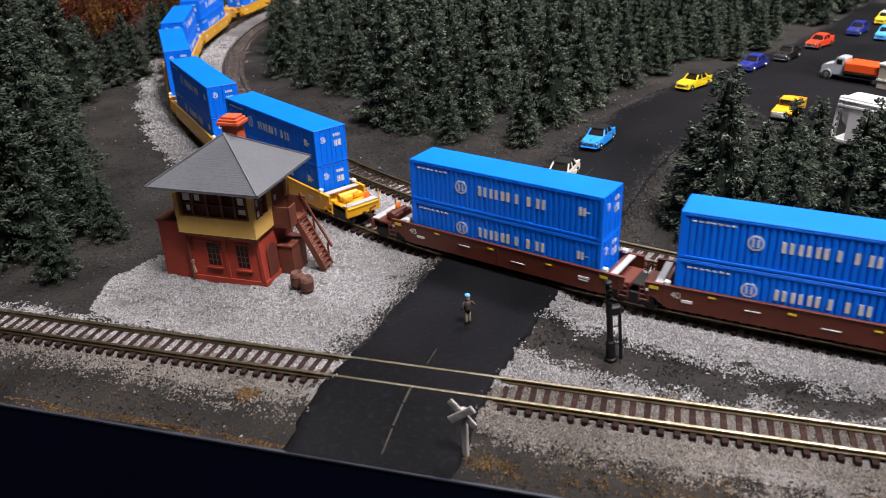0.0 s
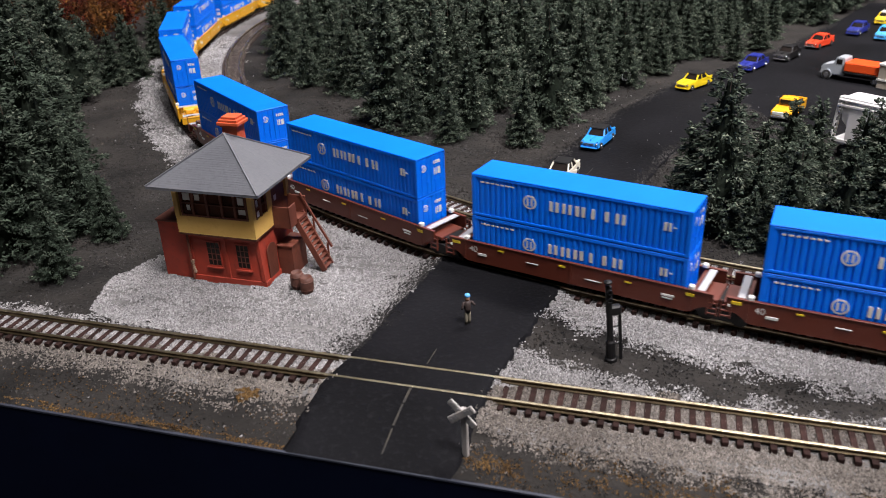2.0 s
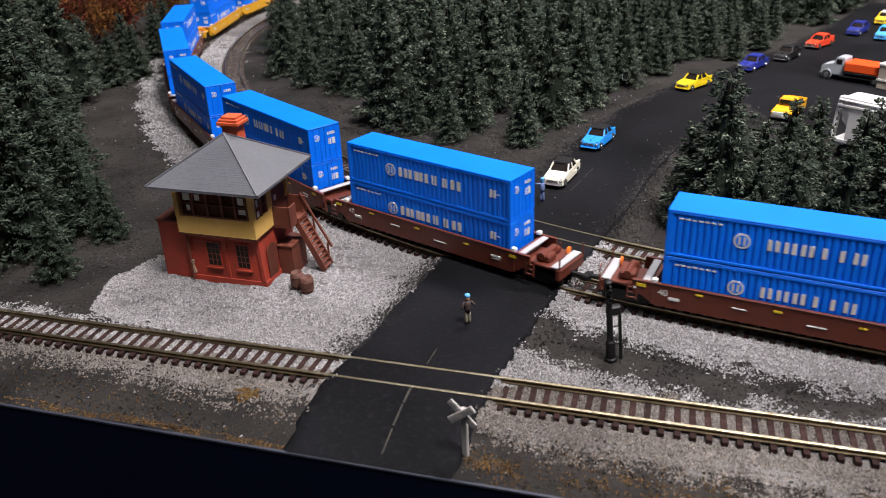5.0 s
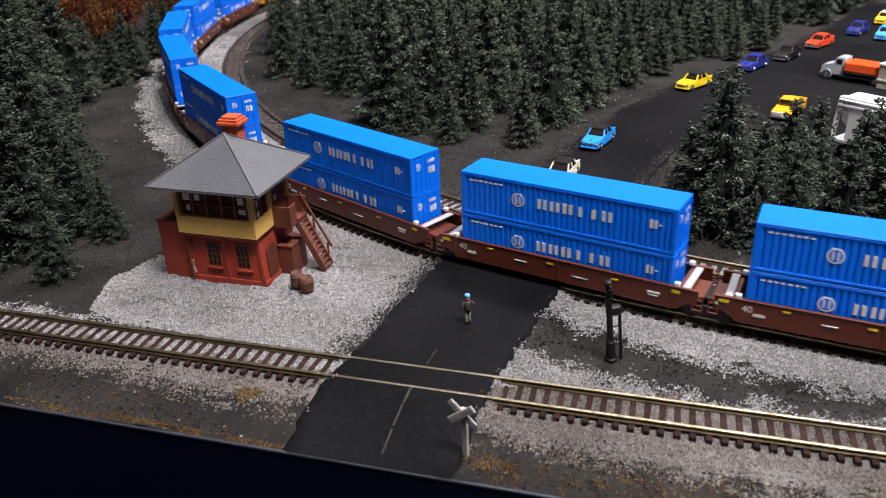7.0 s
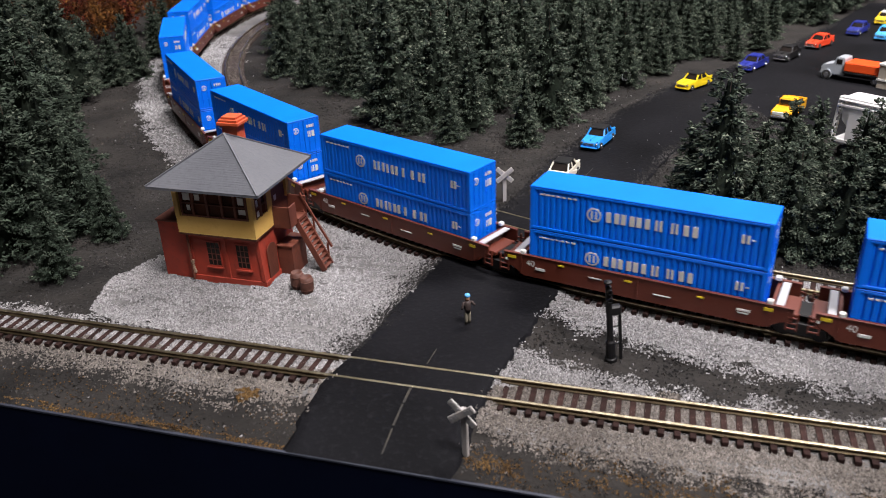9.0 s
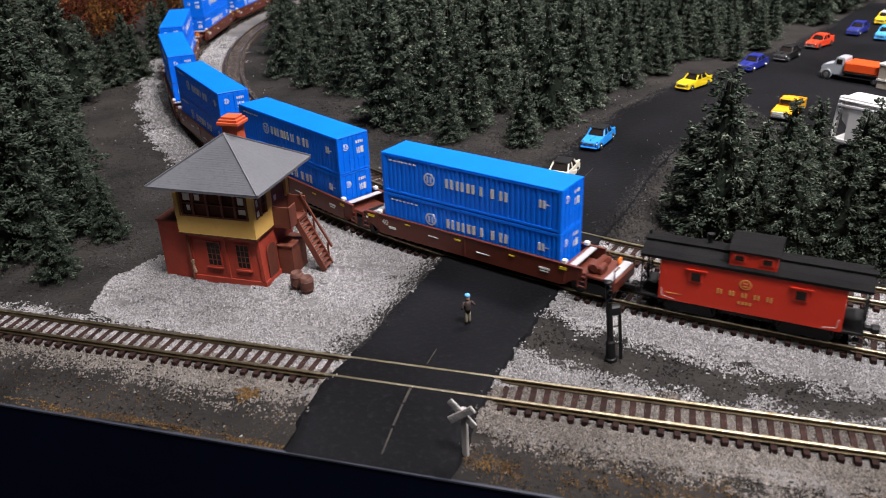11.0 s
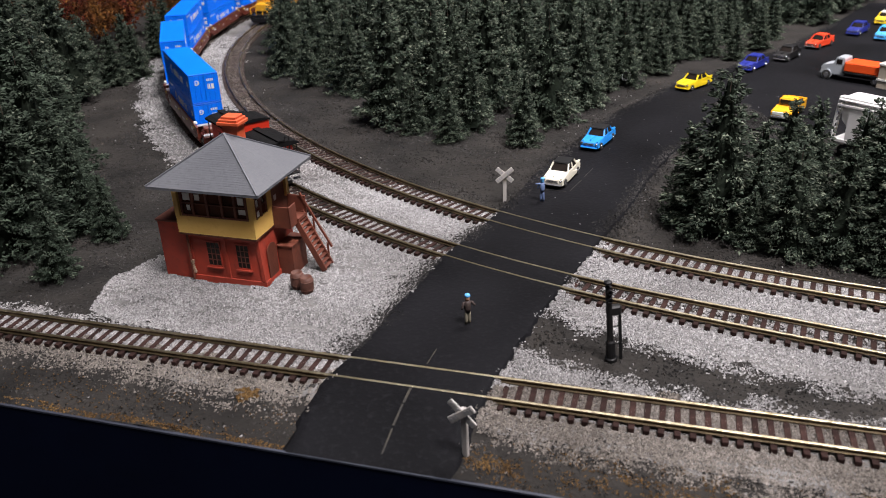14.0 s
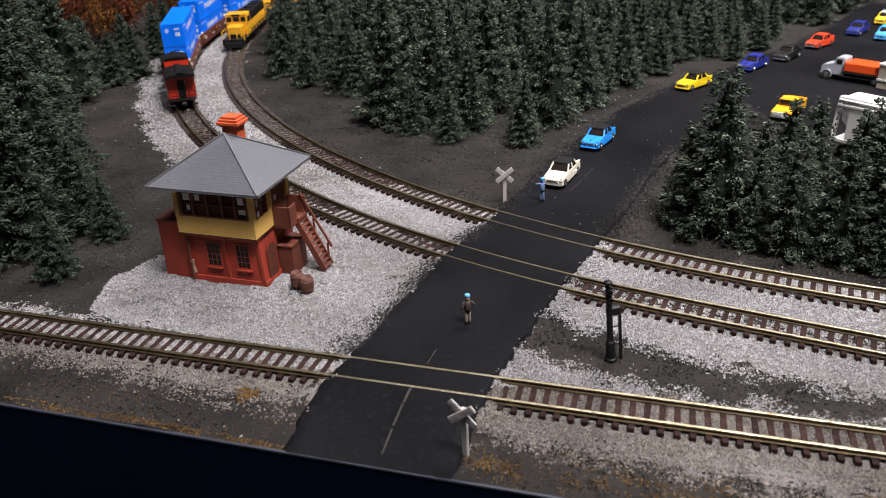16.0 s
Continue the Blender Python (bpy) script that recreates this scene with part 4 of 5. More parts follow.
def motions():
    for ob, line, s, half, z in MOVING:
        walk(ob, [(t, seat(line, s + gone(t), half, z)) for t in BEATS])
    for ob, back in ((LEAD, 0.0), (TRAIL, 119.0), (TAIL, 224.0)):
        walk(ob, [(t, seat(INNER, LOCO0 + back - float(np.interp(t, [r[0] for r in LOCO_ROWS], [r[1] for r in LOCO_ROWS])), 34.0) @ pose(0, 0, 0, 0, 0, 180)) for t in BEATS])


# ---- signal tower ----


def signal_tower():
    tw = thing("signal_tower", mpose(-62.7, 257.7, 0, 0, 0, -17.5), "red signal tower with cream upper storey and grey hipped roof", "building")
    base = part("lower_wall", boxes((-31, 0, 0, 25, -4.5, 16.4), bevel=0.15), BRICK, tw)
    part("plinth", boxes((-31.2, 0.4, -0.4, 25.2, -4.5, -1.6), bevel=0.15), BRICK, base)
    for u in (-30.4, -15.2, -0.6):
        part("pilaster", boxes((u - 0.7, u + 0.7, -0.45, 0.3, -1.6, 16), bevel=0.1), BRICK, base)
    annex = part("annex", boxes((-43.3, -31.0, 0.6, 19, -4.5, 18.6), bevel=0.15), BRICK, tw)
    part("annex_roof", boxes((-43.9, -31.0, 0.1, 19.5, 18.6, 19.4), bevel=0.15), BRICK_DARK, annex)
    bm = bmesh.new()
    turned(bm, (-30.6, -0.9, -3), (0, 0, 1), [(0.45, 0), (0.45, 18.5)], 8)
    part("downpipe", bm, BRICK_DARK, tw)
    bm = bmesh.new()
    for k in range(7):
        box(bm, -31.0 + 0.25 * k, -29.2 - 0.2 * k, -1.0 - 0.07 * k, -0.35, -0.6 + 0.75 * k, 0.25 + 0.75 * k)
    part("bare_patch", bm, surface("bare_plaster", (0.30, 0.20, 0.13), (0.42, 0.30, 0.22), 0.4, 0.9, 0, 0.4), tw, "chipped pale patch at the corner")
    # lower windows with glazing bars
    for u0, u1 in ((-23.3, -18.0), (-10.8, -5.8)):
        w = part("window_1", boxes((u0 - 0.5, u1 + 0.5, -0.25, 0.2, 2.6, 3.2), (u0 - 0.5, u0, -0.25, 0.2, 3.2, 12.2), (u1, u1 + 0.5, -0.25, 0.2, 3.2, 12.2), (u0 - 0.5, u1 + 0.5, -0.25, 0.2, 12.2, 12.8)), BRICK, tw)
        part("pane", boxes((u0, u1, -0.12, 0.1, 3.2, 12.2)), PANE, w)
        d = (u1 - u0) / 3
        part("glazing_bar", boxes(*[(u0 + d * k - 0.16, u0 + d * k + 0.16, -0.3, 0.0, 3.2, 12.2) for k in (1, 2)], *[(u0, u1, -0.3, 0.0, 3.2 + 2.25 * k - 0.15, 3.2 + 2.25 * k + 0.15) for k in (1, 2, 3)]), BRICK_DARK, w)
        part("sill", boxes((u0 - 0.9, u1 + 0.9, -0.9, 0.0, 2.0, 2.6), bevel=0.1), BRICK, w)
    # arched side door
    bm = bmesh.new()
    arch = [(3.0, -3.5), (9.6, -3.5)] + [(6.3 + 3.3 * math.cos(math.pi * k / 10), 8.2 + 3.0 * math.sin(math.pi * k / 10)) for k in range(11)]
    a, b = [bm.verts.new((0.0, y, z)) for y, z in arch], [bm.verts.new((0.35, y, z)) for y, z in arch]
    bm.faces.new(a), bm.faces.new(b)
    for k in range(len(a)):
        bm.faces.new((a[k], a[(k + 1) % len(a)], b[(k + 1) % len(a)], b[k]))
    part("door_1", bm, BRICK_DARK, tw, "dark brown arched door")
    # jettied upper storey
    up = part("upper_floor", boxes((-32.2, 1.0, -2.6, 25.6, 15.6, 16.6), bevel=0.1), BRICK_DARK, tw)
    part("core", boxes((-31.2, 0.0, -1.6, 24.6, 16.6, 33.5)), BRICK_DARK, tw)
    for side in range(4):
        bm = bmesh.new()
        for k in range(6):
            z = 16.5 + k * 1.08
            if side == 0:
                r = [(-32.2, -2.75, z), (1.0, -2.75, z), (1.0, -2.45, z + 1.08), (-32.2, -2.45, z + 1.08)]
            elif side == 1:
                r = [(1.2, -2.7, z), (1.2, 10.4, z), (0.9, 10.4, z + 1.08), (0.9, -2.7, z + 1.08)]
            elif side == 2:
                r = [(1.0, 25.8, z), (-32.2, 25.8, z), (-32.2, 25.5, z + 1.08), (1.0, 25.5, z + 1.08)]
            else:
                r = [(-32.4, 25.7, z), (-32.4, -2.7, z), (-32.1, -2.7, z + 1.08), (-32.1, 25.7, z + 1.08)]
            f = bm.faces.new([bm.verts.new(q) for q in r])
            g = bmesh.ops.extrude_face_region(bm, geom=[f])
            n = {0: (0, 0.5, 0), 1: (-0.5, 0, 0), 2: (0, -0.5, 0), 3: (0.5, 0, 0)}[side]
            bmesh.ops.translate(bm, vec=n, verts=[e for e in g["geom"] if isinstance(e, bmesh.types.BMVert)])
        tagged(part("clapboard_wall", bm, CREAM, up, "cream clapboard band"), kind="stuff")
    for u, v in ((-31.4, -1.9), (0.2, -1.9), (0.2, 9.0), (0.2, 23.5), (-31.4, 24.8)):
        bm = bmesh.new()
        ol = [(-1.0, 22.9)] + [(-1.0 + (0.12 if k % 2 else -0.05), 22.9 + 0.42 * k) for k in range(1, 25)] + [(-1.0, 33.6), (0.95, 33.6)] + [(0.95 - (0.12 if k % 2 else -0.05), 22.9 + 0.42 * k) for k in range(24, 0, -1)] + [(0.95, 22.9)]
        prism(bm, [(u + a, z) for a, z in ol], v - (1.0 if v == 9.0 else 0.85), v + (2.2 if v == 9.0 else 1.2))
        part("corner_post", bm, CREAM, up)
    def window(face, a0, a1, z0, z1, blind):
        t = 0.5
        def q(x0, x1, zz0, zz1, d0, d1):
            return (x0, x1, -2.35 - d1, -2.35 - d0, zz0, zz1) if face == "front" else (0.75 + d0, 0.75 + d1, x0, x1, zz0, zz1)
        fr = part("window_2", boxes(q(a0, a1, z0, z0 + t, -0.8, 0.2), q(a0, a1, z1 - t, z1, -0.8, 0.2), q(a0, a0 + t, z0 + t, z1 - t, -0.8, 0.2), q(a1 - t, a1, z0 + t, z1 - t, -0.8, 0.2), q(a0 + t, a1 - t, (z0 + z1) / 2 - 0.2, (z0 + z1) / 2 + 0.2, -0.8, 0.1)), BRICK_DARK, tw)
        part("pane", boxes(q(a0 + t, a1 - t, z0 + t, z1 - t, -0.8, -0.5)), TOWER_PANE, fr)
        for zz0, zz1, fa, fb in blind:
            part("blind", boxes(q(a0 + t + (a1 - a0 - 2 * t) * fa, a0 + t + (a1 - a0 - 2 * t) * fb, z0 + zz0, z0 + zz1, -0.5, -0.35)), WHITE, fr, "small pale blind")
    for a0, a1, bl in ((-29.6, -24.4, ((5.8, 8.4, 0.15, 0.85), (2.0, 4.0, 0.4, 0.75))), (-24.4, -18.2, ((6.0, 8.2, 0.1, 0.5),)), (-18.2, -12.0, ()), (-12.0, -6.4, ()), (-6.4, -1.4, ((5.6, 8.2, 0.2, 0.8), (2.0, 3.8, 0.15, 0.95)))):
        window("front", a0, a1, 23.2, 32.8, bl)
    for a0, a1, bl in ((-0.2, 3.6, ((6.4, 8.8, 0.1, 0.8), (2.6, 4.6, 0.1, 0.9))), (3.6, 7.8, ())):
        window("side", a0, a1, 20.6, 32.8, bl)
    part("door_2", boxes((0.75, 1.15, 11.3, 16.8, 16.6, 31.5), bevel=0.05), BRICK_DARK, tw)
    part("notice", boxes((1.16, 1.25, 12.6, 14.4, 25.0, 27.0)), WHITE, tw, "small white notice beside the door")
    # both storeys draw in towards the stair side, under the wide eaves
    for ob in tw.children_recursive:
        for v in ob.data.vertices:
            if v.co.x > -0.031:
                v.co.x = -0.031 + (v.co.x + 0.031) * (0.925 if v.co.z > 0.0155 else 0.955)
    # hipped roof with courses and a chimney
    apex, ev = Vector((-17.2, 12.2, 49.3)), [Vector(q) for q in ((-38.9, -7.4, 35.2), (4.4, -7.4, 35.2), (5.2, 32.4, 35.6), (-38.9, 32.4, 35.6))]
    bm = bmesh.new()
    lo, top = [bm.verts.new(q - Vector((0, 0, 0.9))) for q in ev], bm.verts.new(apex)
    hi = [bm.verts.new(q) for q in ev]
    bm.faces.new(lo)
    for k in range(4):
        bm.faces.new((lo[k], lo[(k + 1) % 4], hi[(k + 1) % 4], hi[k]))
        bm.faces.new((hi[k], hi[(k + 1) % 4], top))
    roof = part("roof", bm, SLATE, tw)
    for k in range(4):
        bm = bmesh.new()
        a, b = ev[k], ev[(k + 1) % 4]
        nrm = (b - a).cross(apex - a).normalized()
        for c in range(26):
            f0, f1 = c / 26.0, (c + 1) / 26.0 - 0.002
            p0, p1, p2, p3 = a.lerp(apex, f0), b.lerp(apex, f0), b.lerp(apex, f1), a.lerp(apex, f1)
            up0, up1 = nrm * 0.06, nrm * 0.035
            v = [bm.verts.new(q) for q in (p0 + up0, p1 + up0, p2 + up1, p3 + up1)]
            w = [bm.verts.new(q - nrm * 0.1) for q in (p0, p1)]
            bm.faces.new(v), bm.faces.new((w[0], w[1], v[1], v[0]))
        tagged(part("slate_course", bm, SLATE, roof), kind="stuff")
        bm = bmesh.new()
        bar(bm, ev[k] + Vector((0, 0, 0.1)), apex + Vector((0, 0, 0.1)), 0.7, 0.6)
        part("hip_ridge", bm, SLATE, roof)
    bm = bmesh.new()
    for x0, x1, z0, z1 in ((-3.0, 3.0, 40, 50.4), (-3.5, 3.5, 50.4, 51.2), (-4.3, 4.3, 51.2, 52.4), (-3.7, 3.7, 52.4, 53.3), (-2.9, 2.9, 53.3, 54.2)):
        box(bm, -17.0 + x0, -17.0 + x1, 18.4 + x0 * 0.9, 18.4 + x1 * 0.9, z0, z1, bevel=0.15)
    part("chimney", bm, CHIMNEY, tw, "orange-red brick chimney with a stepped cap")
    # landing, stair, rail and the shed below
    land = part("landing", boxes((-1.6, 5.2, 10.6, 22.4, 16.2, 17.0)), BRICK_DARK, tw)
    part("parapet", boxes((-1.2, 5.4, 10.4, 11.0, 15.4, 23.6), bevel=0.08), BRICK_DARK, land)
    part("parapet", boxes((-1.2, 6.0, 22.4, 23.0, 15.4, 23.6), bevel=0.08), BRICK_DARK, land)
    part("parapet", boxes((4.8, 5.4, 10.4, 15.8, 15.4, 23.6), bevel=0.08), BRICK_DARK, land)
    stair = part("stair", boxes((3.4, 6.0, 15.8, 22.2, 16.0, 17.2)), BRICK_DARK, tw)
    top, foot = Vector((4.0, 0, 17.6)), Vector((14.2, 0, -3.2))
    for v in (16.0, 22.0):
        bm = bmesh.new()
        bar(bm, (top.x, v, top.z), (foot.x, v, foot.z), 0.6, 2.2)
        part("stringer", bm, BRICK_DARK, stair)
    for k in range(12):
        q = top.lerp(foot, (k + 0.5) / 12)
        part("tread", boxes((q.x - 0.8, q.x + 0.9, 16.2, 21.8, q.z - 0.2, q.z + 0.25)), BRICK_DARK, stair)
    bm = bmesh.new()
    bar(bm, (top.x, 22.4, top.z + 7), (foot.x + 0.8, 22.4, foot.z + 7), 0.7)
    for f in (0.45, 0.92):
        q = top.lerp(foot, f)
        bar(bm, (q.x, 22.4, q.z), (q.x, 22.4, q.z + 6.8), 0.6)
    part("handrail", bm, BRICK_DARK, stair)
    part("shed", boxes((-1.5, 4.4, 11.0, 22.0, -4.0, 7.6), (-1.5, 4.8, 10.6, 22.4, 7.6, 8.3), bevel=0.1), BRICK_DARK, tw)
    return tw


signal_tower()
for k, (x, y) in enumerate(((-52.4, 256.0), (-48.6, 252.2))):
    b = thing("barrel", mpose(x, y, -3.3, 2 * k, 0, 40 * k), "small rust brown barrel standing on gravel", "barrel", "barrels by the tower")
    bm = bmesh.new()
    turned(bm, (0, 0, 0), (0, 0, 1), [(2.0, 0), (2.45, 1.8), (2.5, 3.2), (2.45, 4.6), (2.05, 6.4), (1.7, 6.4), (1.7, 5.9)], 20)
    part("cask", bm, RUST, b, smooth=True)
    for z, r in ((1.6, 2.42), (4.7, 2.44)):
        bm = bmesh.new()
        turned(bm, (0, 0, z), (0, 0, 1), [(r, 0), (r + 0.12, 0.1), (r + 0.12, 0.4), (r, 0.5)], 20)
        part("hoop", bm, RUST, b)

# ---- signs and signal ----


def crossbuck(x, y, z, h, rz, lean):
    s = thing("crossbuck", mpose(x, y, z, lean, 0, rz), "white crossbuck sign on a white post beside the road", "sign", "crossbucks")
    part("post", boxes((-0.8, 0.8, -0.6, 0.6, -1, h), bevel=0.15), STEEL_WHITE, s)
    for k, a in enumerate((40, -40)):
        bm = boxes((-4.5, 4.5, -1.15 - 0.45 * k, -0.65 - 0.45 * k, -1.0, 1.0), bevel=0.1)
        ob = part("blade", bm, STEEL_WHITE, s)
        ob.matrix_basis = mpose(0, 0, h - 1.0, 0, a, 0)
        bm = boxes(*[(-4.0 + 1.05 * j, -3.4 + 1.05 * j, -1.2 - 0.45 * k, -1.14 - 0.45 * k, -0.5, 0.5) for j in range(8) if abs(-3.7 + 1.05 * j) > 1.4])
        part("blade_lettering", bm, GREY, ob)


crossbuck(3.9, 162.5, -3.2, 15.2, -30, 2)
crossbuck(27.6, 325.7, -3.3, 15.0, -4, 0)

sg = thing("signal_mast", mpose(49.2, 203.2, -3.4, 0, -5.0, 4), "black two-post trackside signal with small dark heads on gravel", "signal")
bm = bmesh.new()
turned(bm, (0, 0, 0), (0, 0, 1), [(1.9, 0), (1.9, 1.0), (1.5, 1.4), (1.4, 6.6), (0.95, 7.2), (0.9, 20), (0.85, 21)], 14)
mast = part("mast", bm, BLACK, sg)
bm = bmesh.new()
bar(bm, (3.1, 0.3, 0), (3.1, 0.3, 17), 0.8)
for z in (5, 11, 15):
    bar(bm, (0.6, 0.2, z + 0.5), (3.1, 0.3, z + 0.5), 0.25)
part("ladder", bm, BLACK, sg)
part("relay_box", boxes((-0.8, 3.6, -0.8, 1.4, 15.6, 18.8), bevel=0.5), BLACK, sg)
bm = bmesh.new()
box(bm, -0.85, 0.85, -0.85, 0.8, 20, 25.8, bevel=0.3)
head = part("signal_head", bm, BLACK, mast)
for z in (21.6, 24.2):
    bm = bmesh.new()
    turned(bm, (0, -1.0, z), (0, -1, 0), [(0.8, 0), (0.8, 0.9), (0.6, 0.9), (0.6, 0.4)], 12)
    part("lamp_hood", bm, BLACK, mast)
bm = bmesh.new()
turned(bm, (-0.2, -0.4, 26.4), (0, 0, 1), [(0.6, 0), (1.2, 0.4), (1.2, 0.9), (0.5, 1.3)], 12)
part("finial", bm, BLACK, mast, "small round cap")

rs = thing("round_sign", mpose(121, 512, -3, 0, 0, 20), "round dark sign with a pale rim on a thin post", "sign")
bm = bmesh.new()
turned(bm, (0, 0, 7), (0, -1, 0), [(3.0, 0), (3.0, 0.5)], 24)
part("disc", bm, BLACK, rs)
bm = bmesh.new()
for k in range(24):
    a0, a1 = 2 * math.pi * k / 24, 2 * math.pi * (k + 1) / 24
    bar(bm, (3 * math.cos(a0), -0.3, 7 + 3 * math.sin(a0)), (3 * math.cos(a1), -0.3, 7 + 3 * math.sin(a1)), 0.45)
part("rim", bm, GREY, rs)
part("post", boxes((-0.3, 0.3, 0.05, 0.5, -1, 7)), BLACK, rs)

# ---- little painted figures ----


def figurine(x, y, z, rz, mats, label, reach):
    bm = bmesh.new()

    def limb(a, b, r, mi, n=8):
        d = Vector(b) - Vector(a)
        before = set(bm.faces)
        turned(bm, a, d.normalized(), [(r * 0.8, 0), (r, d.length * 0.3), (r, d.length * 0.7), (r * 0.75, d.length)], n)
        for f in bm.faces:
            if f not in before:
                f.material_index = mi

    limb((-0.55, 0, 0), (-0.5, 0, 5.0), 0.55, 0)
    limb((0.55, 0.3, 0), (0.45, 0, 5.0), 0.55, 0)
    limb((0, 0, 4.6), (0, 0.1, 8.6), 1.15, 1, 10)
    limb((-1.2, 0, 8.2), (-2.0, -0.6, 5.8), 0.42, 1)
    limb((1.2, 0, 8.2), reach, 0.42, 1)
    limb((0, 0, 8.7), (0, 0, 10.3), 0.75, 2, 10)
    limb((0, 0, 9.9), (0, 0, 10.9), 0.95, 3, 10)
    me = mesh_of("figurine", bm, mats[0])
    for m in mats[1:]:
        me.materials.append(m)
    me.polygons.foreach_set("use_smooth", [True] * len(me.polygons))
    ob = new("figurine", me)
    ob.matrix_basis = mpose(x, y, z, 0, 0, rz)
    tagged(ob, label, "figurine", "painted figures on the road")


DENIM, PALE_BLUE, TANNED = plastic("denim_paint", (0.13, 0.19, 0.36), 0.7), plastic("cap_blue", (0.10, 0.36, 0.72), 0.5), plastic("tan_paint", (0.50, 0.26, 0.16), 0.6)
figurine(7.1, 222.0, -0.3, 10, [plastic("khaki_paint", (0.22, 0.20, 0.15), 0.7), plastic("maroon_paint", (0.045, 0.030, 0.027), 0.7), TANNED, PALE_BLUE], "painted worker figurine with a blue cap standing on asphalt", (2.3, -0.5, 6.8))
figurine(43.2, 320.4, -0.3, -30, [DENIM, DENIM, PALE_BLUE, PALE_BLUE], "pale blue painted figurine standing beside a white car", (-2.6, -1.2, 8.0))

# ---- parked vehicles ----
CHROME = surface("bright_metal", (0.60, 0.60, 0.62), (0.7, 0.7, 0.7), 0.2, 0.25, 0.9, 0.02)
TYRE = surface("tyre", (0.012, 0.012, 0.012), (0.02, 0.02, 0.02), 0.3, 0.8, 0, 0.1)


def wheel(parent, x, y, r):
    s = -1 if y < 0 else 1
    bm = bmesh.new()
    turned(bm, (x, y - 0.7, r), (0, 1, 0), [(r * 0.85, 0), (r, 0.25), (r, 1.15), (r * 0.85, 1.4)], 16)
    w = part("wheel", bm, TYRE, parent)
    bm = bmesh.new()
    turned(bm, (x, y + s * 0.6, r), (0, s, 0), [(r * 0.55, 0), (r * 0.5, 0.2)], 12)
    part("hubcap", bm, CHROME, w)


def sedan(x, y, rz, paint, top, label, length=26.0, fins=0.0, open_top=False):
    """A 1950s car; its front points along x."""
    x, y = x + 4 * math.cos(radians(rz)), y + 4 * math.sin(radians(rz))
    car = thing("car", mpose(x, y, -0.26, 0, 0, rz), label, "car", "cars on the road and lot")
    k, hw = length / 26.0, 5.0
    trim_paint = paint if paint in (C_YELLOW, C_NAVY, C_BLUE, C_SKY) else CHROME
    bm = bmesh.new()
    side = [(-13, 1.6), (-13.1, 4.2), (-12.6, 5.3 + fins), (-7.5, 5.6), (4.6, 5.5), (11.0, 5.0), (12.6, 4.4), (13.0, 3.2), (12.8, 1.5),
            (10.8, 1.2), (10.3, 2.6), (8.6, 3.2), (6.9, 2.6), (6.4, 1.2), (-6.0, 1.2), (-6.5, 2.6), (-8.2, 3.2), (-9.9, 2.6), (-10.4, 1.3)]
    prism(bm, [(a * k, z) for a, z in side], -hw, hw)
    bmesh.ops.bevel(bm, geom=[e for e in bm.edges if abs(e.verts[0].co.y - e.verts[1].co.y) < 0.1], offset=0.45, segments=2, affect="EDGES")
    for v in bm.verts:
        v.co.y *= (1 - 0.13 * max(0.0, (abs(v.co.x) / k - 7.5) / 5.5) ** 2) * (0.94 if v.co.z > 4.6 else 1.0)
    body = part("body", bm, paint, car)
    for s in (-1, 1):
        bm = bmesh.new()
        bar(bm, (4.5 * k, s * 4.0, 5.35), (12.0 * k, s * 3.6, 4.75), 1.1, 0.7), bar(bm, (-6.5 * k, s * 4.2, 5.5), (-12.7 * k, s * 3.8, 5.5 + fins), 0.8, 0.6)
        part("wing", bm, paint, body)
    part("bonnet_ridge", boxes((4.8 * k, 11.5 * k, -0.35, 0.35, 5.0, 5.75), bevel=0.2), paint, body)
    if not open_top:
        lo = [(-7.6, -4.4), (4.4, -4.4), (4.4, 4.4), (-7.6, 4.4)]
        hi = [(-5.2, -3.5), (1.6, -3.5), (1.6, 3.5), (-5.2, 3.5)]
        bm = bmesh.new()
        a, b = [bm.verts.new((p[0] * k, p[1], 5.4)) for p in lo], [bm.verts.new((p[0] * k, p[1], 8.4)) for p in hi]
        bm.faces.new(b)
        for j in range(4):
            bm.faces.new((a[j], a[(j + 1) % 4], b[(j + 1) % 4], b[j]))
        part("glasshouse", bm, PANE, car, "dark windows")
        bm = bmesh.new()
        for j in range(4):
            bar(bm, (lo[j][0] * k, lo[j][1], 5.4), (hi[j][0] * k, hi[j][1], 8.5), 0.7)
        for s in (-1, 1):
            bar(bm, (-1.4 * k, s * 4.42, 5.4), (-1.6 * k, s * 3.55, 8.5), 0.5)
            bar(bm, (-7.6 * k, s * 4.4, 5.5), (4.4 * k, s * 4.4, 5.5), 0.5)
        part("pillar", bm, paint, car)
        part("roof", boxes((-5.9 * k, 2.1 * k, -3.9, 3.9, 8.2, 9.0), bevel=0.4), top, car)
    else:
        part("seat", boxes((-6.5 * k, 2.5 * k, -3.6, 3.6, 5.5, 5.9), (-6.5 * k, -5.0 * k, -3.4, 3.4, 5.7, 6.6), bevel=0.2), BLACK, car)
        part("windscreen", boxes((3.0 * k, 3.5 * k, -4.0, 4.0, 5.5, 7.4), bevel=0.1), PANE, car)
    part("front_bumper", boxes((12.5 * k, 13.7 * k, -4.3, 4.3, 1.6, 2.4), bevel=0.3), trim_paint, car)
    part("rear_bumper", boxes((-13.7 * k, -12.7 * k, -4.3, 4.3, 1.6, 2.4), bevel=0.3), trim_paint, car)
    bm = boxes(*[(12.6 * k, 13.2 * k, -2.6, 2.6, 2.9 + 0.45 * j, 3.15 + 0.45 * j) for j in range(3)])
    part("grille", bm, CHROME, car)
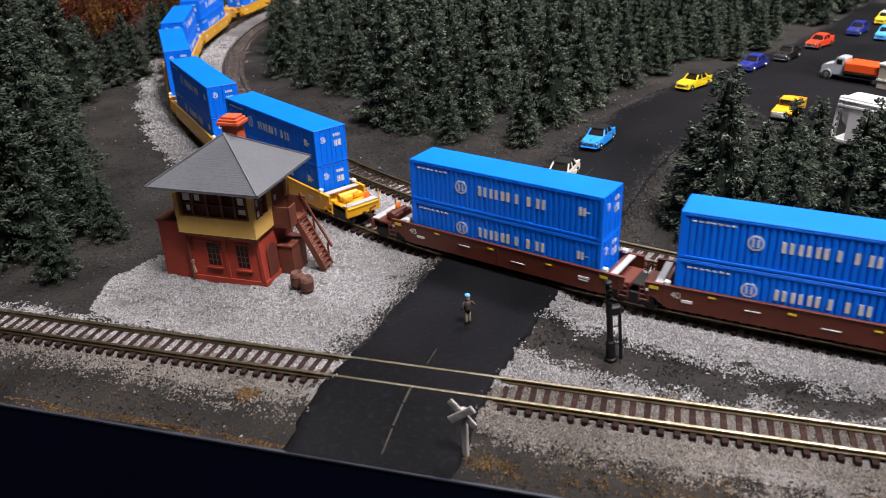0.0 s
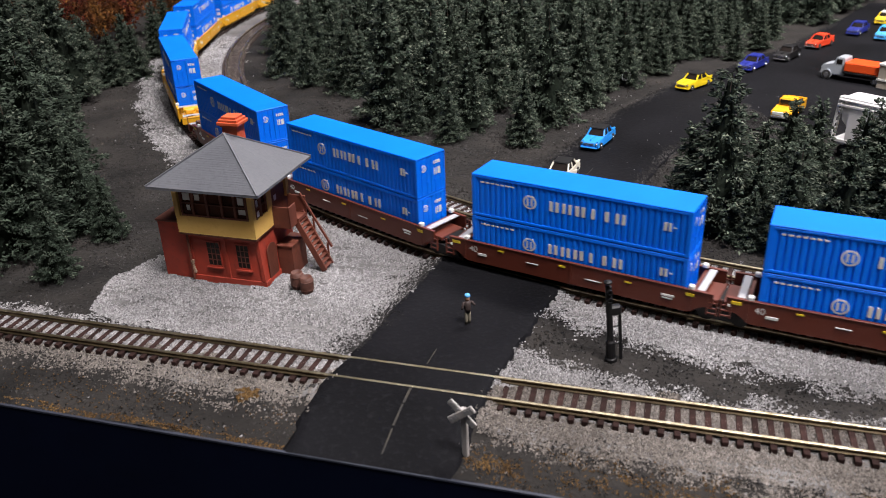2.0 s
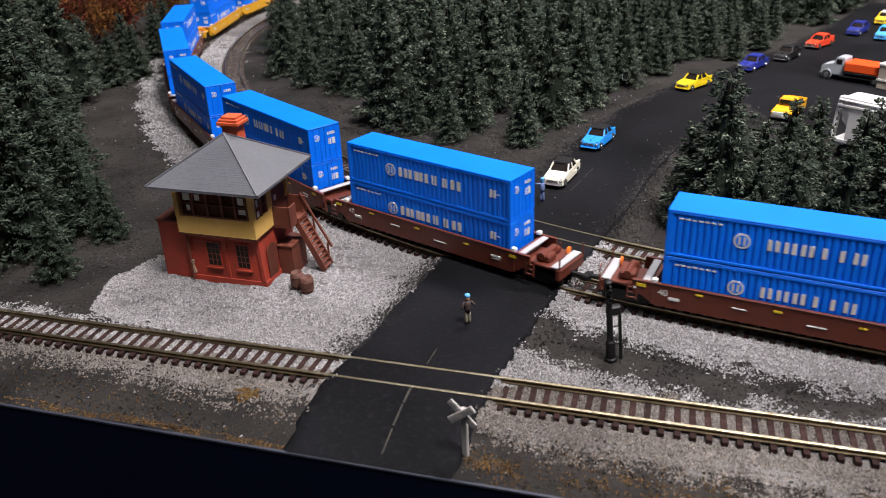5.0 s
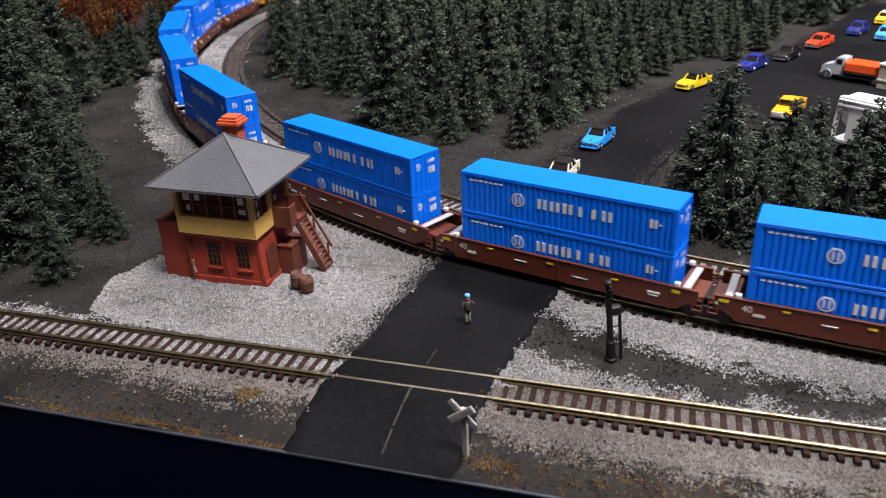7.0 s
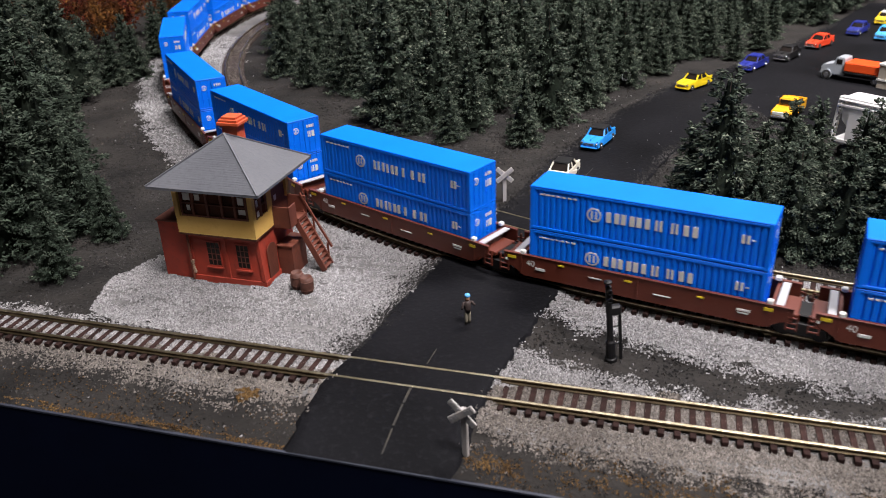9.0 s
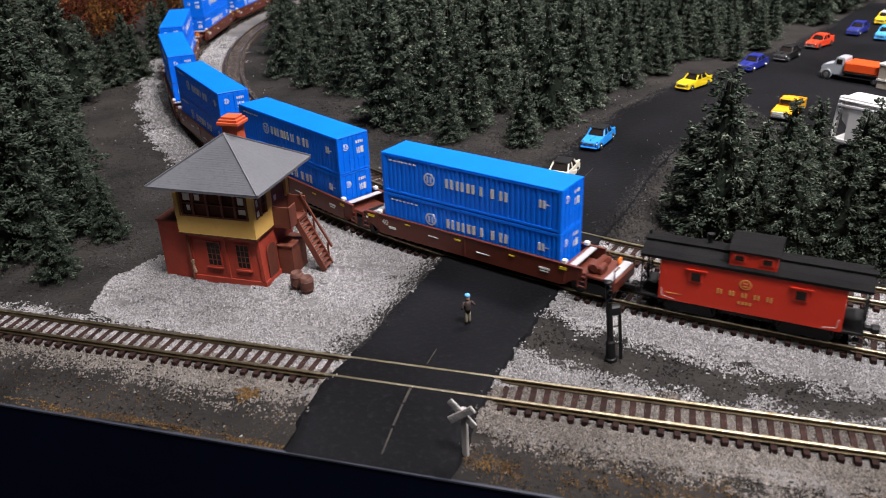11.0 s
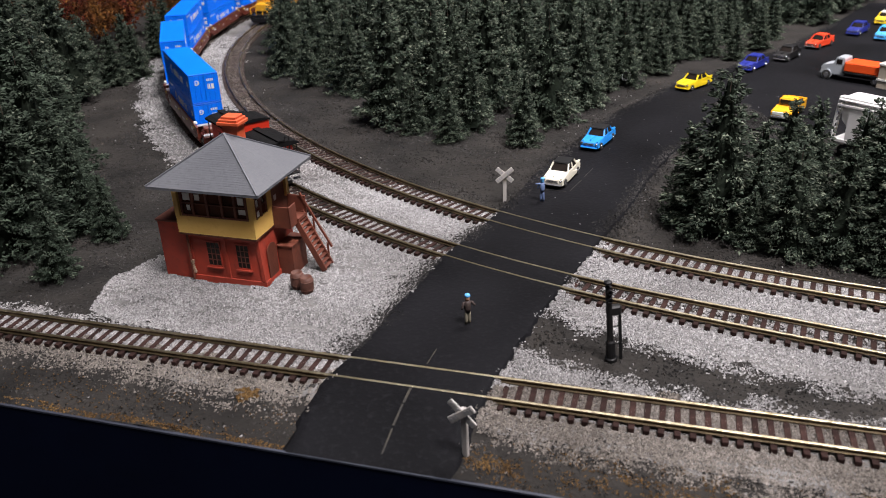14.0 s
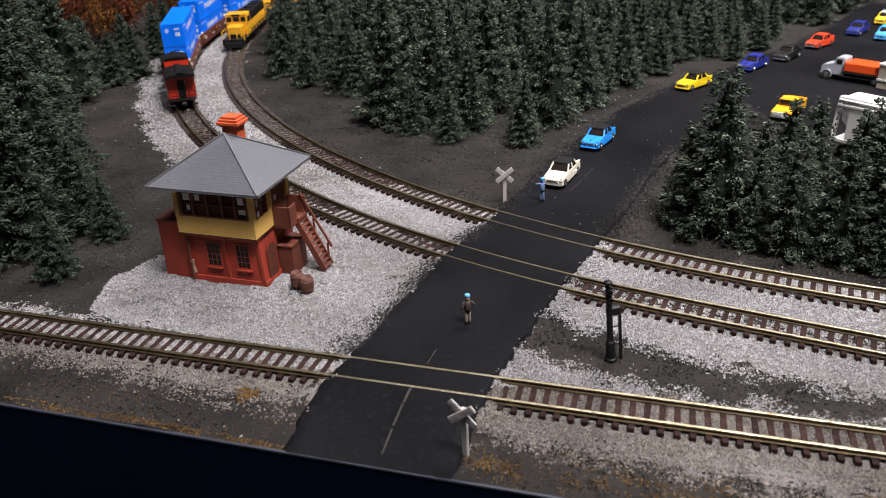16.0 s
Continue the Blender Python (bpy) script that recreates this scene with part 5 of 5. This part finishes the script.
    for s in (-1, 1):
        bm = bmesh.new()
        turned(bm, (12.4 * k, s * 3.8, 3.9), (1, 0, 0), [(0.6, 0), (0.6, 0.5), (0.4, 0.7)], 12)
        part("headlight", bm, CHROME, car)
        for wx in (8.6, -8.2):
            wheel(car, wx * k, s * 4.4, 1.9)
    return car


def pick(name, c):
    return plastic(name, c, 0.32, 0.02)


C_WHITE, C_BLUE, C_YELLOW, C_NAVY = pick("car_ivory", (0.70, 0.66, 0.55)), pick("car_blue", (0.02, 0.26, 0.74)), pick("car_yellow", (0.76, 0.56, 0.015)), pick("car_navy", (0.015, 0.025, 0.22))
C_RED, C_SKY, C_AMBER = pick("car_red", (0.70, 0.06, 0.02)), pick("car_sky", (0.06, 0.36, 0.72)), pick("car_amber", (0.78, 0.38, 0.015))
sedan(57.3, 349.0, -118, C_WHITE, BLACK, "ivory white sedan with a black roof on asphalt")
sedan(83.2, 396.5, -122, C_BLUE, BLACK, "bright blue sedan with a black roof on asphalt")
sedan(162.5, 496.5, -140, C_YELLOW, BLACK, "yellow sedan with a black roof on asphalt", 27)
sedan(214.0, 538.0, -135, C_NAVY, C_NAVY, "navy blue sedan on the parking lot", 28)
sedan(246.0, 561.5, -134, BLACK, BLACK, "black sedan with white headlights on the lot", 26)
sedan(283.0, 594.5, -140, C_RED, C_RED, "orange-red finned car at the lot's edge", 27, 0.9)
sedan(329.5, 634.0, -134, C_NAVY, C_NAVY, "navy blue sedan at the forest edge", 27)
sedan(340.5, 614.0, -132, C_SKY, C_SKY, "sky blue sedan on the parking lot", 27)
sedan(369.0, 671.0, -132, C_YELLOW, WHITE, "yellow car with a white roof on the lot", 27)

pk = thing("pickup_truck", mpose(192.0, 429.0, -0.26, 0, 0, -129.5), "amber yellow pickup truck with a white front on the lot", "truck")
bm = bmesh.new()
prism(bm, [(-14, 1.8), (-14, 6.2), (-2.5, 6.2), (4.5, 6.2), (12.6, 5.6), (13.5, 4.6), (13.4, 1.8), (11, 1.4), (10.4, 3), (8.6, 3.6), (6.9, 3), (6.2, 1.4), (-6, 1.4), (-6.6, 3), (-8.4, 3.6), (-10.2, 3), (-10.8, 1.4)], -5.2, 5.2)
bmesh.ops.bevel(bm, geom=[e for e in bm.edges if abs(e.verts[0].co.y - e.verts[1].co.y) < 0.1], offset=0.4, segments=2, affect="EDGES")
part("body", bm, C_AMBER, pk)
part("load_bed", boxes((-13.2, -3.2, -4.3, 4.3, 6.21, 6.3)), BLACK, pk)
for y in (-4.9, 4.9):
    part("bed_side", boxes((-14, -2.8, y - 0.35, y + 0.35, 6.0, 7.4), bevel=0.15), C_AMBER, pk)
part("tailgate", boxes((-14.2, -13.5, -4.9, 4.9, 5.0, 7.4), bevel=0.15), C_AMBER, pk)
part("cab", boxes((-2.6, 4.2, -4.5, 4.5, 6.2, 10.4), bevel=0.8), C_AMBER, pk)
part("windscreen", boxes((4.1, 4.45, -3.6, 3.6, 7.0, 9.6)), PANE, pk)
for y in (-4.5, 4.5):
    part("side_window", boxes((-1.6, 3.2, y - 0.12, y + 0.12, 7.2, 9.6)), PANE, pk)
part("bumper", boxes((13.0, 14.2, -5.2, 5.2, 1.6, 3.0), bevel=0.3), CHROME, pk)
part("grille", boxes((13.2, 13.8, -4.4, 4.4, 3.2, 5.0), bevel=0.2), WHITE, pk)
for s in (-1, 1):
    for wx in (8.6, -8.4):
        wheel(pk, wx, s * 4.6, 2.1)

dt = thing("stake_truck", mpose(261.5, 492.5, -0.26, 0, 0, 131), "grey cab truck with an orange-red flat body on the lot", "truck")
part("chassis", boxes((-24, 20, -2.6, 2.6, 2.6, 3.8), bevel=0.2), BLACK, dt)
GREY_CAB = pick("cab_grey", (0.36, 0.39, 0.42))
bm = bmesh.new()
prism(bm, [(8.4, 3.0), (8.4, 13.2), (9, 14.0), (13.4, 14.0), (14.6, 9.8), (21, 8.8), (22.2, 7.4), (22.2, 3.6), (20.8, 3.2), (20.2, 5.2), (18.2, 6.2), (16.2, 5.2), (15.6, 3.2)], -5.6, 5.6)
bmesh.ops.bevel(bm, geom=[e for e in bm.edges if abs(e.verts[0].co.y - e.verts[1].co.y) < 0.1], offset=0.5, segments=2, affect="EDGES")
part("cab", bm, GREY_CAB, dt)
for y in (-5.6, 5.6):
    part("side_window", boxes((9.6, 13.0, y - 0.12, y + 0.12, 10.0, 13.0)), PANE, dt)
    bm = bmesh.new()
    turned(bm, (18.0, y - 0.8, 3.0), (0, 1, 0), [(3.1, 0), (3.1, 1.6)], 16)
    part("mudguard", bm, GREY_CAB, dt)
part("flat_body", boxes((-26, 8.0, -7.2, 7.2, 5.0, 6.4), bevel=0.3), BLACK, dt)
part("load", boxes((-26, 7.8, -7.0, 7.0, 6.4, 12.2), bevel=0.6), pick("tarp_orange", (0.78, 0.085, 0.015)), dt, "orange-red box load")
part("bumper", boxes((22, 23.2, -5.6, 5.6, 2.6, 3.8), bevel=0.3), CHROME, dt)
for s in (-1, 1):
    for wx in (18.0, -12):
        wheel(dt, wx, s * 6.0, 2.9)

# covered hopper standing behind the trees
hp = thing("covered_hopper", mpose(219.0, 343.0, -2.6, 0, 0, -55), "weathered white covered hopper car standing behind the spruces", "freight car")
H_WHITE = plastic("hopper_white", (0.80, 0.79, 0.78), 0.5, 0.08)
bm = bmesh.new()
prism(bm, [(-37, 27), (37, 27), (38, 25), (37, 18), (28, 9.5), (24, 6.5), (-24, 6.5), (-28, 9.5), (-37, 18), (-38, 25)], -7.8, 7.8)
part("body", bm, H_WHITE, hp)
part("roof", boxes((-40, 40, -8.6, 8.6, 27, 28.0), bevel=0.3), H_WHITE, hp)
for y in (-8.3, 8.3):
    part("side_sill", boxes((-41, 41, y - 0.4, y + 0.4, 7.4, 9.0), bevel=0.1), H_WHITE, hp)
    part("top_chord", boxes((-40, 40, y - 0.5, y + 0.5, 24.6, 25.6), bevel=0.1), H_WHITE, hp)
    part("side_panel", boxes((-34, 34, y - 0.15, y + 0.15, 9, 24.4)), H_WHITE, hp)
    part("lettering", boxes((-27, -24.6, y - 0.25, y + 0.25, 17.6, 19.4), (-23.8, -21.4, y - 0.25, y + 0.25, 17.6, 19.4), (-20.6, -18.2, y - 0.25, y + 0.25, 17.6, 19.4), (-17.4, -15.0, y - 0.25, y + 0.25, 17.6, 19.4), (-27, -18, y - 0.25, y + 0.25, 13.8, 15.4)), BLACK, hp, "black reporting marks as bars")
part("roof_walk", boxes(*[(-40 + 1.6 * j, -39.0 + 1.6 * j, -7.6, -4.2, 28.4, 28.9) for j in range(50)], (-40, 40, -7.8, -7.5, 28.2, 28.7), (-40, 40, -4.3, -4.0, 28.2, 28.7)), H_WHITE, hp)
for x in (-20, 0, 20):
    part("hatch", boxes((x - 6, x + 6, -2.5, 2.5, 28, 29.2), bevel=0.4), H_WHITE, hp)
for e in (-1, 1):
    part("end_platform", boxes((min(e * 34, e * 42), max(e * 34, e * 42), -8.2, 8.2, 6.4, 7.4), bevel=0.2), H_WHITE, hp)
    bm = bmesh.new()
    for y in (-8.0, -4.5, 8.0):
        bar(bm, (e * 41.2, y, 7), (e * 39.6, y, 27.5), 0.7)
    for z in (10, 13, 16, 19, 22, 25):
        bar(bm, (e * (41.2 - (z - 7) * 0.078), -8.0, z), (e * (41.2 - (z - 7) * 0.078), -4.5, z), 0.6)
    part("ladder", bm, H_WHITE, hp)
    truck(hp, e * 30)

# loading dock at the lot's far side
dk = thing("loading_dock", mpose(283, 478, -0.7, 0, 0, 35), "beige loading dock with white edging on the lot", "dock")
CONCRETE = surface("beige_concrete", (0.36, 0.31, 0.25), (0.45, 0.40, 0.33), 0.05, 0.85, 0, 0.2)
part("slab", boxes((-16, 16, -30, 10, 0, 14), bevel=0.3), CONCRETE, dk)
part("edging", boxes((-16.4, -15.2, -30, 10.4, 14, 15.2), (-15.2, 16, 9.4, 10.4, 14, 15.2), bevel=0.15), WHITE, dk)
part("edging", boxes((-16.4, -16.0, -30, 10.4, 5, 6.2)), WHITE, dk)

# ---- trees ----


def conifer_meshes(seed, tufts, slim=1.0, h=60.0, dusting=1.0):
    """A flocked spruce: a tapered trunk and whorls of drooping boughs, each a spray of small tufts, with gaps between the whorls."""
    rng = np.random.default_rng(seed)
    rmax = h * rng.uniform(0.27, 0.33) * slim
    tiers = int(rng.integers(12, 16))
    lean = rng.uniform(-0.03, 0.03, 2)
    rows = []
    for k in range(tiers):
        z = 0.05 + 0.93 * ((k + rng.uniform(-0.2, 0.2)) / tiers)
        n = int(5 + 6 * (1 - z) + rng.integers(0, 3))
        turn = rng.uniform(0, 6.28)
        for j in range(n):
            reach = (rmax * (1 - max(z, 0.0)) ** 0.85 + 1.5) * rng.uniform(0.70, 1.10)
            rows.append((z * h + rng.normal(0, 0.5), turn + 6.28 * j / n + rng.normal(0, 0.16), reach, rng.uniform(-0.30, -0.02) + 0.5 * max(z, 0) ** 2))
    b = np.array(rows)
    w = b[:, 2] ** 1.15
    b = b[rng.choice(len(b), tufts, p=w / w.sum())]
    t = 0.22 + 0.80 * rng.uniform(0, 1, tufts) ** 0.62
    across = rng.normal(0, 0.15, tufts) * b[:, 2] * (1.15 - 0.6 * t)
    r = t * b[:, 2]
    ca, sa = np.cos(b[:, 1]), np.sin(b[:, 1])
    lift = rng.normal(0, 0.75, tufts)
    pos = np.stack([r * ca - across * sa, r * sa + across * ca, b[:, 0] + r * b[:, 3] + 0.06 * t ** 2 * b[:, 2] - 0.25 * np.abs(across) + lift + h * 0.04], 1)
    pos[:, :2] += pos[:, 2:3] * lean
    turn = b[:, 1] + np.sign(across) * rng.uniform(0.1, 0.9, tufts)
    out = np.stack([np.cos(turn), np.sin(turn), rng.uniform(-0.35, 0.5, tufts)], 1)
    out /= np.linalg.norm(out, axis=1)[:, None]
    side = np.cross(out, rng.normal(0, 1, (tufts, 3)))
    side /= np.linalg.norm(side, axis=1)[:, None]
    up = np.cross(side, out)
    coarse = (5200 / tufts) ** 0.3
    ln = rng.uniform(0.9, 2.0, tufts)[:, None] * coarse
    wd = rng.uniform(0.30, 0.60, tufts)[:, None] * coarse
    v = np.stack([pos - out * ln * 0.4 + side * wd, pos - out * ln * 0.4 - side * wd * 0.6 + up * wd, pos - out * ln * 0.4 - side * wd * 0.6 - up * wd, pos + out * ln * 0.7], 1)
    f = (np.arange(tufts)[:, None, None] * 4 + np.array([(0, 1, 3), (1, 2, 3), (2, 0, 3)])[None]).reshape(-1, 3)
    # flock favours outer, upper tufts, painting them as lit from above
    lit_flock = (rng.uniform(0, 1, tufts) < dusting * np.clip((t - 0.5) * 0.8, 0.03, 1) * np.where(lift > 0, 1.0, 0.5))
    mats = np.repeat(lit_flock.astype(np.int32), 3)
    # core of the crown, near-black to paint in the shade between boughs
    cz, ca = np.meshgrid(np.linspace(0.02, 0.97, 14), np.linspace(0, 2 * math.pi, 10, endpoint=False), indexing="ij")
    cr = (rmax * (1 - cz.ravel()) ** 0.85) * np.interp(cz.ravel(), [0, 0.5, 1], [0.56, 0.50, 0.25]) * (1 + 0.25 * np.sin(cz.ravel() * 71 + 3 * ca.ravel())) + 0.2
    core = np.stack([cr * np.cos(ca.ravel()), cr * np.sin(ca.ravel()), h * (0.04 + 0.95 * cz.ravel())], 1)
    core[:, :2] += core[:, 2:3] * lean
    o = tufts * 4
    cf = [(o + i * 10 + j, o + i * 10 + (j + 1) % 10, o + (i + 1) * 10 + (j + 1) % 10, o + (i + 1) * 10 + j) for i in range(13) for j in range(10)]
    me = bpy.data.meshes.new("crown")
    me.from_pydata((np.vstack([v.reshape(-1, 3), core]) * MM).tolist(), [], f.tolist() + cf)
    me.materials.append(NEEDLE), me.materials.append(NEEDLE_TIP), me.materials.append(CORE_SHADE)
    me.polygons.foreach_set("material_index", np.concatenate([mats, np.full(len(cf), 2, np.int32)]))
    me.update()
    bm = bmesh.new()
    turned(bm, (0, 0, -1.5), (0, 0, 1), [(h * 0.022, 0), (h * 0.016, h * 0.12), (h * 0.009, h * 0.6), (0.15, h * 0.97)], 8)
    return me, mesh_of("trunk", bm, BARK)


SPRUCE = [conifer_meshes(100 + i, 5200) for i in range(6)]
# less flock; it also stands in for the shade over the tower's trees
SPRUCE_SHADED = [conifer_meshes(160 + i, 5200, dusting=0.12) for i in range(4)]
SPRUCE_FAR = [conifer_meshes(200 + i, 2600, 0.95) for i in range(6)]


def spruce(x, y, h, kinds, i, group):
    crown, trunk = kinds[i % len(kinds)]
    k = h / 58.0
    ob = thing("spruce_tree", mpose(x, y, ground_z(x, y), 0, 0, (i * 67) % 360), "small dark green flocked spruce on the brown forest floor", "tree", group)
    for nm, me in (("trunk", trunk), ("crown", crown)):
        p_ = new(nm, me)
        p_.parent = ob
        p_.matrix_basis = Matrix.Diagonal((k, k, k, 1))


LOT_STAND = [(108, 292, 64), (100, 303, 40), (126, 300, 42), (129, 271, 43), (149, 302, 48), (144, 266, 45), (163, 276, 58), (163, 292, 46), (148, 326, 42), (161, 262, 49), (113, 305, 45), (119, 284, 34), (137, 284, 40), (155, 254, 28), (116, 276, 22), (172, 262, 44)]
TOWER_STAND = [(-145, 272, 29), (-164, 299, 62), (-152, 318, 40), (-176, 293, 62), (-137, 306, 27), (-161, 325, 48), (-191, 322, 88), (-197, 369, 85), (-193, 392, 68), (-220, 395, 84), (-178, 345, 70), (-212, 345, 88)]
CURVE_STAND = [(-240, 561, 45), (-226, 567, 37), (-217, 588, 38), (-222, 654, 42), (-239, 525, 74), (-234, 453, 82), (-258, 596, 40), (-262, 560, 75), (-250, 490, 80), (-228, 700, 40), (-232, 618, 40)]
INNER_STAND = [(-108, 581, 48), (-87, 543, 37), (-88, 596, 50), (-59, 531, 51), (-49, 519, 40), (-28, 458, 70), (-13, 434, 28), (-2, 451, 64), (6, 416, 29), (17, 438, 46), (29, 476, 71), (44, 408, 36), (62, 446, 62), (87, 478, 54), (84, 521, 62), (120, 519, 48)]
UPPER_STAND = [(151, 545, 35), (101, 505, 44), (182, 588, 38), (199, 594, 40), (212, 576, 28), (241, 606, 33), (41, 500, 57), (-17, 584, 53), (-48, 589, 54), (-77, 612, 59), (140, 560, 44), (165, 580, 44), (-70, 560, 44), (8, 500, 60), (-15, 500, 58)]
STANDS = {"trees beside the parking lot": LOT_STAND, "trees beside the signal tower": TOWER_STAND, "trees by the curve": CURVE_STAND, "trees inside the curve": INNER_STAND, "trees above the lot": UPPER_STAND}
i = 0
for group, rows in STANDS.items():
    for x, y, h in rows:
        i += 1
        spruce(x, y, h, SPRUCE_SHADED if group == "trees beside the signal tower" else SPRUCE, i, group)
rng = random.Random(7)
spots = []
while len(spots) < 150:
    x, y = rng.uniform(-130, 470), rng.uniform(505, 960)
    if not 0 < y - np.interp(x, [-130, -100, -50, 0, 60, 120, 165, 200, 240, 290, 345, 420, 470], [620, 610, 560, 500, 500, 545, 572, 605, 622, 655, 718, 800, 860]) < 190:
        continue
    if min(abs(away(np.array([[x, y]]), INNER))) < 30 or any((x - a) ** 2 + (y - b) ** 2 < 18 ** 2 for a, b in spots):
        continue
    spots.append((x, y))
for x, y in spots:
    i += 1
    spruce(x, y, rng.choice((30, 40, 46, 52, 60, 66)) * rng.uniform(0.93, 1.07), SPRUCE_FAR, i, "forest behind the lot")
spots = []
while len(spots) < 40:
    x, y = rng.uniform(-420, -232), rng.uniform(300, 760)
    if x > -225 - (y - 300) * 0.06 or any((x - a) ** 2 + (y - b) ** 2 < 22 ** 2 for a, b in spots):
        continue
    if 610 < y and x > -345:
        continue
    spots.append((x, y))
for x, y in spots:
    i += 1
    spruce(x, y, rng.uniform(45, 75), SPRUCE_FAR, i, "forest outside the curve")


def autumn_tree(x, y, h, seed, i):
    """A broadleaf with forked limbs and a ragged crown of small leaf tufts."""
    rng = np.random.default_rng(seed)
    ob = thing("autumn_tree", mpose(x, y, ground_z(x, y), 0, 0, i * 50), "russet and orange broadleaf tree beyond the curve", "tree", "autumn trees")
    bm = bmesh.new()
    turned(bm, (0, 0, -1.5), (0, 0, 1), [(h * 0.04, 0), (h * 0.028, h * 0.3), (h * 0.012, h * 0.8)], 8)
    knots = []
    for k in range(9):
        a, z = k * 2.4, h * (0.3 + 0.05 * k)
        tip = (math.cos(a) * h * 0.26, math.sin(a) * h * 0.26, z + h * 0.18)
        bar(bm, (0, 0, z), tip, h * 0.014)
        knots.append(tip)
    knots.append((0, 0, h * 0.85))
    part("trunk", bm, BARK, ob)
    n = 1500
    c = np.array(knots)[rng.integers(0, len(knots), n)] + rng.normal(0, h * 0.085, (n, 3))
    d = rng.normal(0, 1, (n, 4, 3))
    v = c[:, None] + d / np.linalg.norm(d, axis=2)[..., None] * rng.uniform(0.8, 1.9, (n, 1, 1))
    f = (np.arange(n)[:, None, None] * 4 + np.array([(0, 1, 3), (1, 2, 3), (2, 0, 3), (0, 2, 1)])[None]).reshape(-1, 3)
    raw("crown", v.reshape(-1, 3), f, AUTUMN, ob)


for k, (x, y, h) in enumerate([(-275, 648, 44), (-302, 640, 52), (-256, 668, 42), (-290, 690, 56), (-330, 660, 62), (-262, 710, 50), (-240, 745, 44), (-320, 715, 60)]):
    autumn_tree(x, y, h, 300 + k, k)
lay_track("front_track", FRONT, "model track with brown ties beside the layout edge", (300, 640), ROAD)
lay_track("main_track", MAIN, "curving model track with golden rails and brown ties", (1040, 1460), ROAD)
lay_track("inner_track", INNER, "inner curving model track with golden rails", (430, 790), ROAD)

motions()
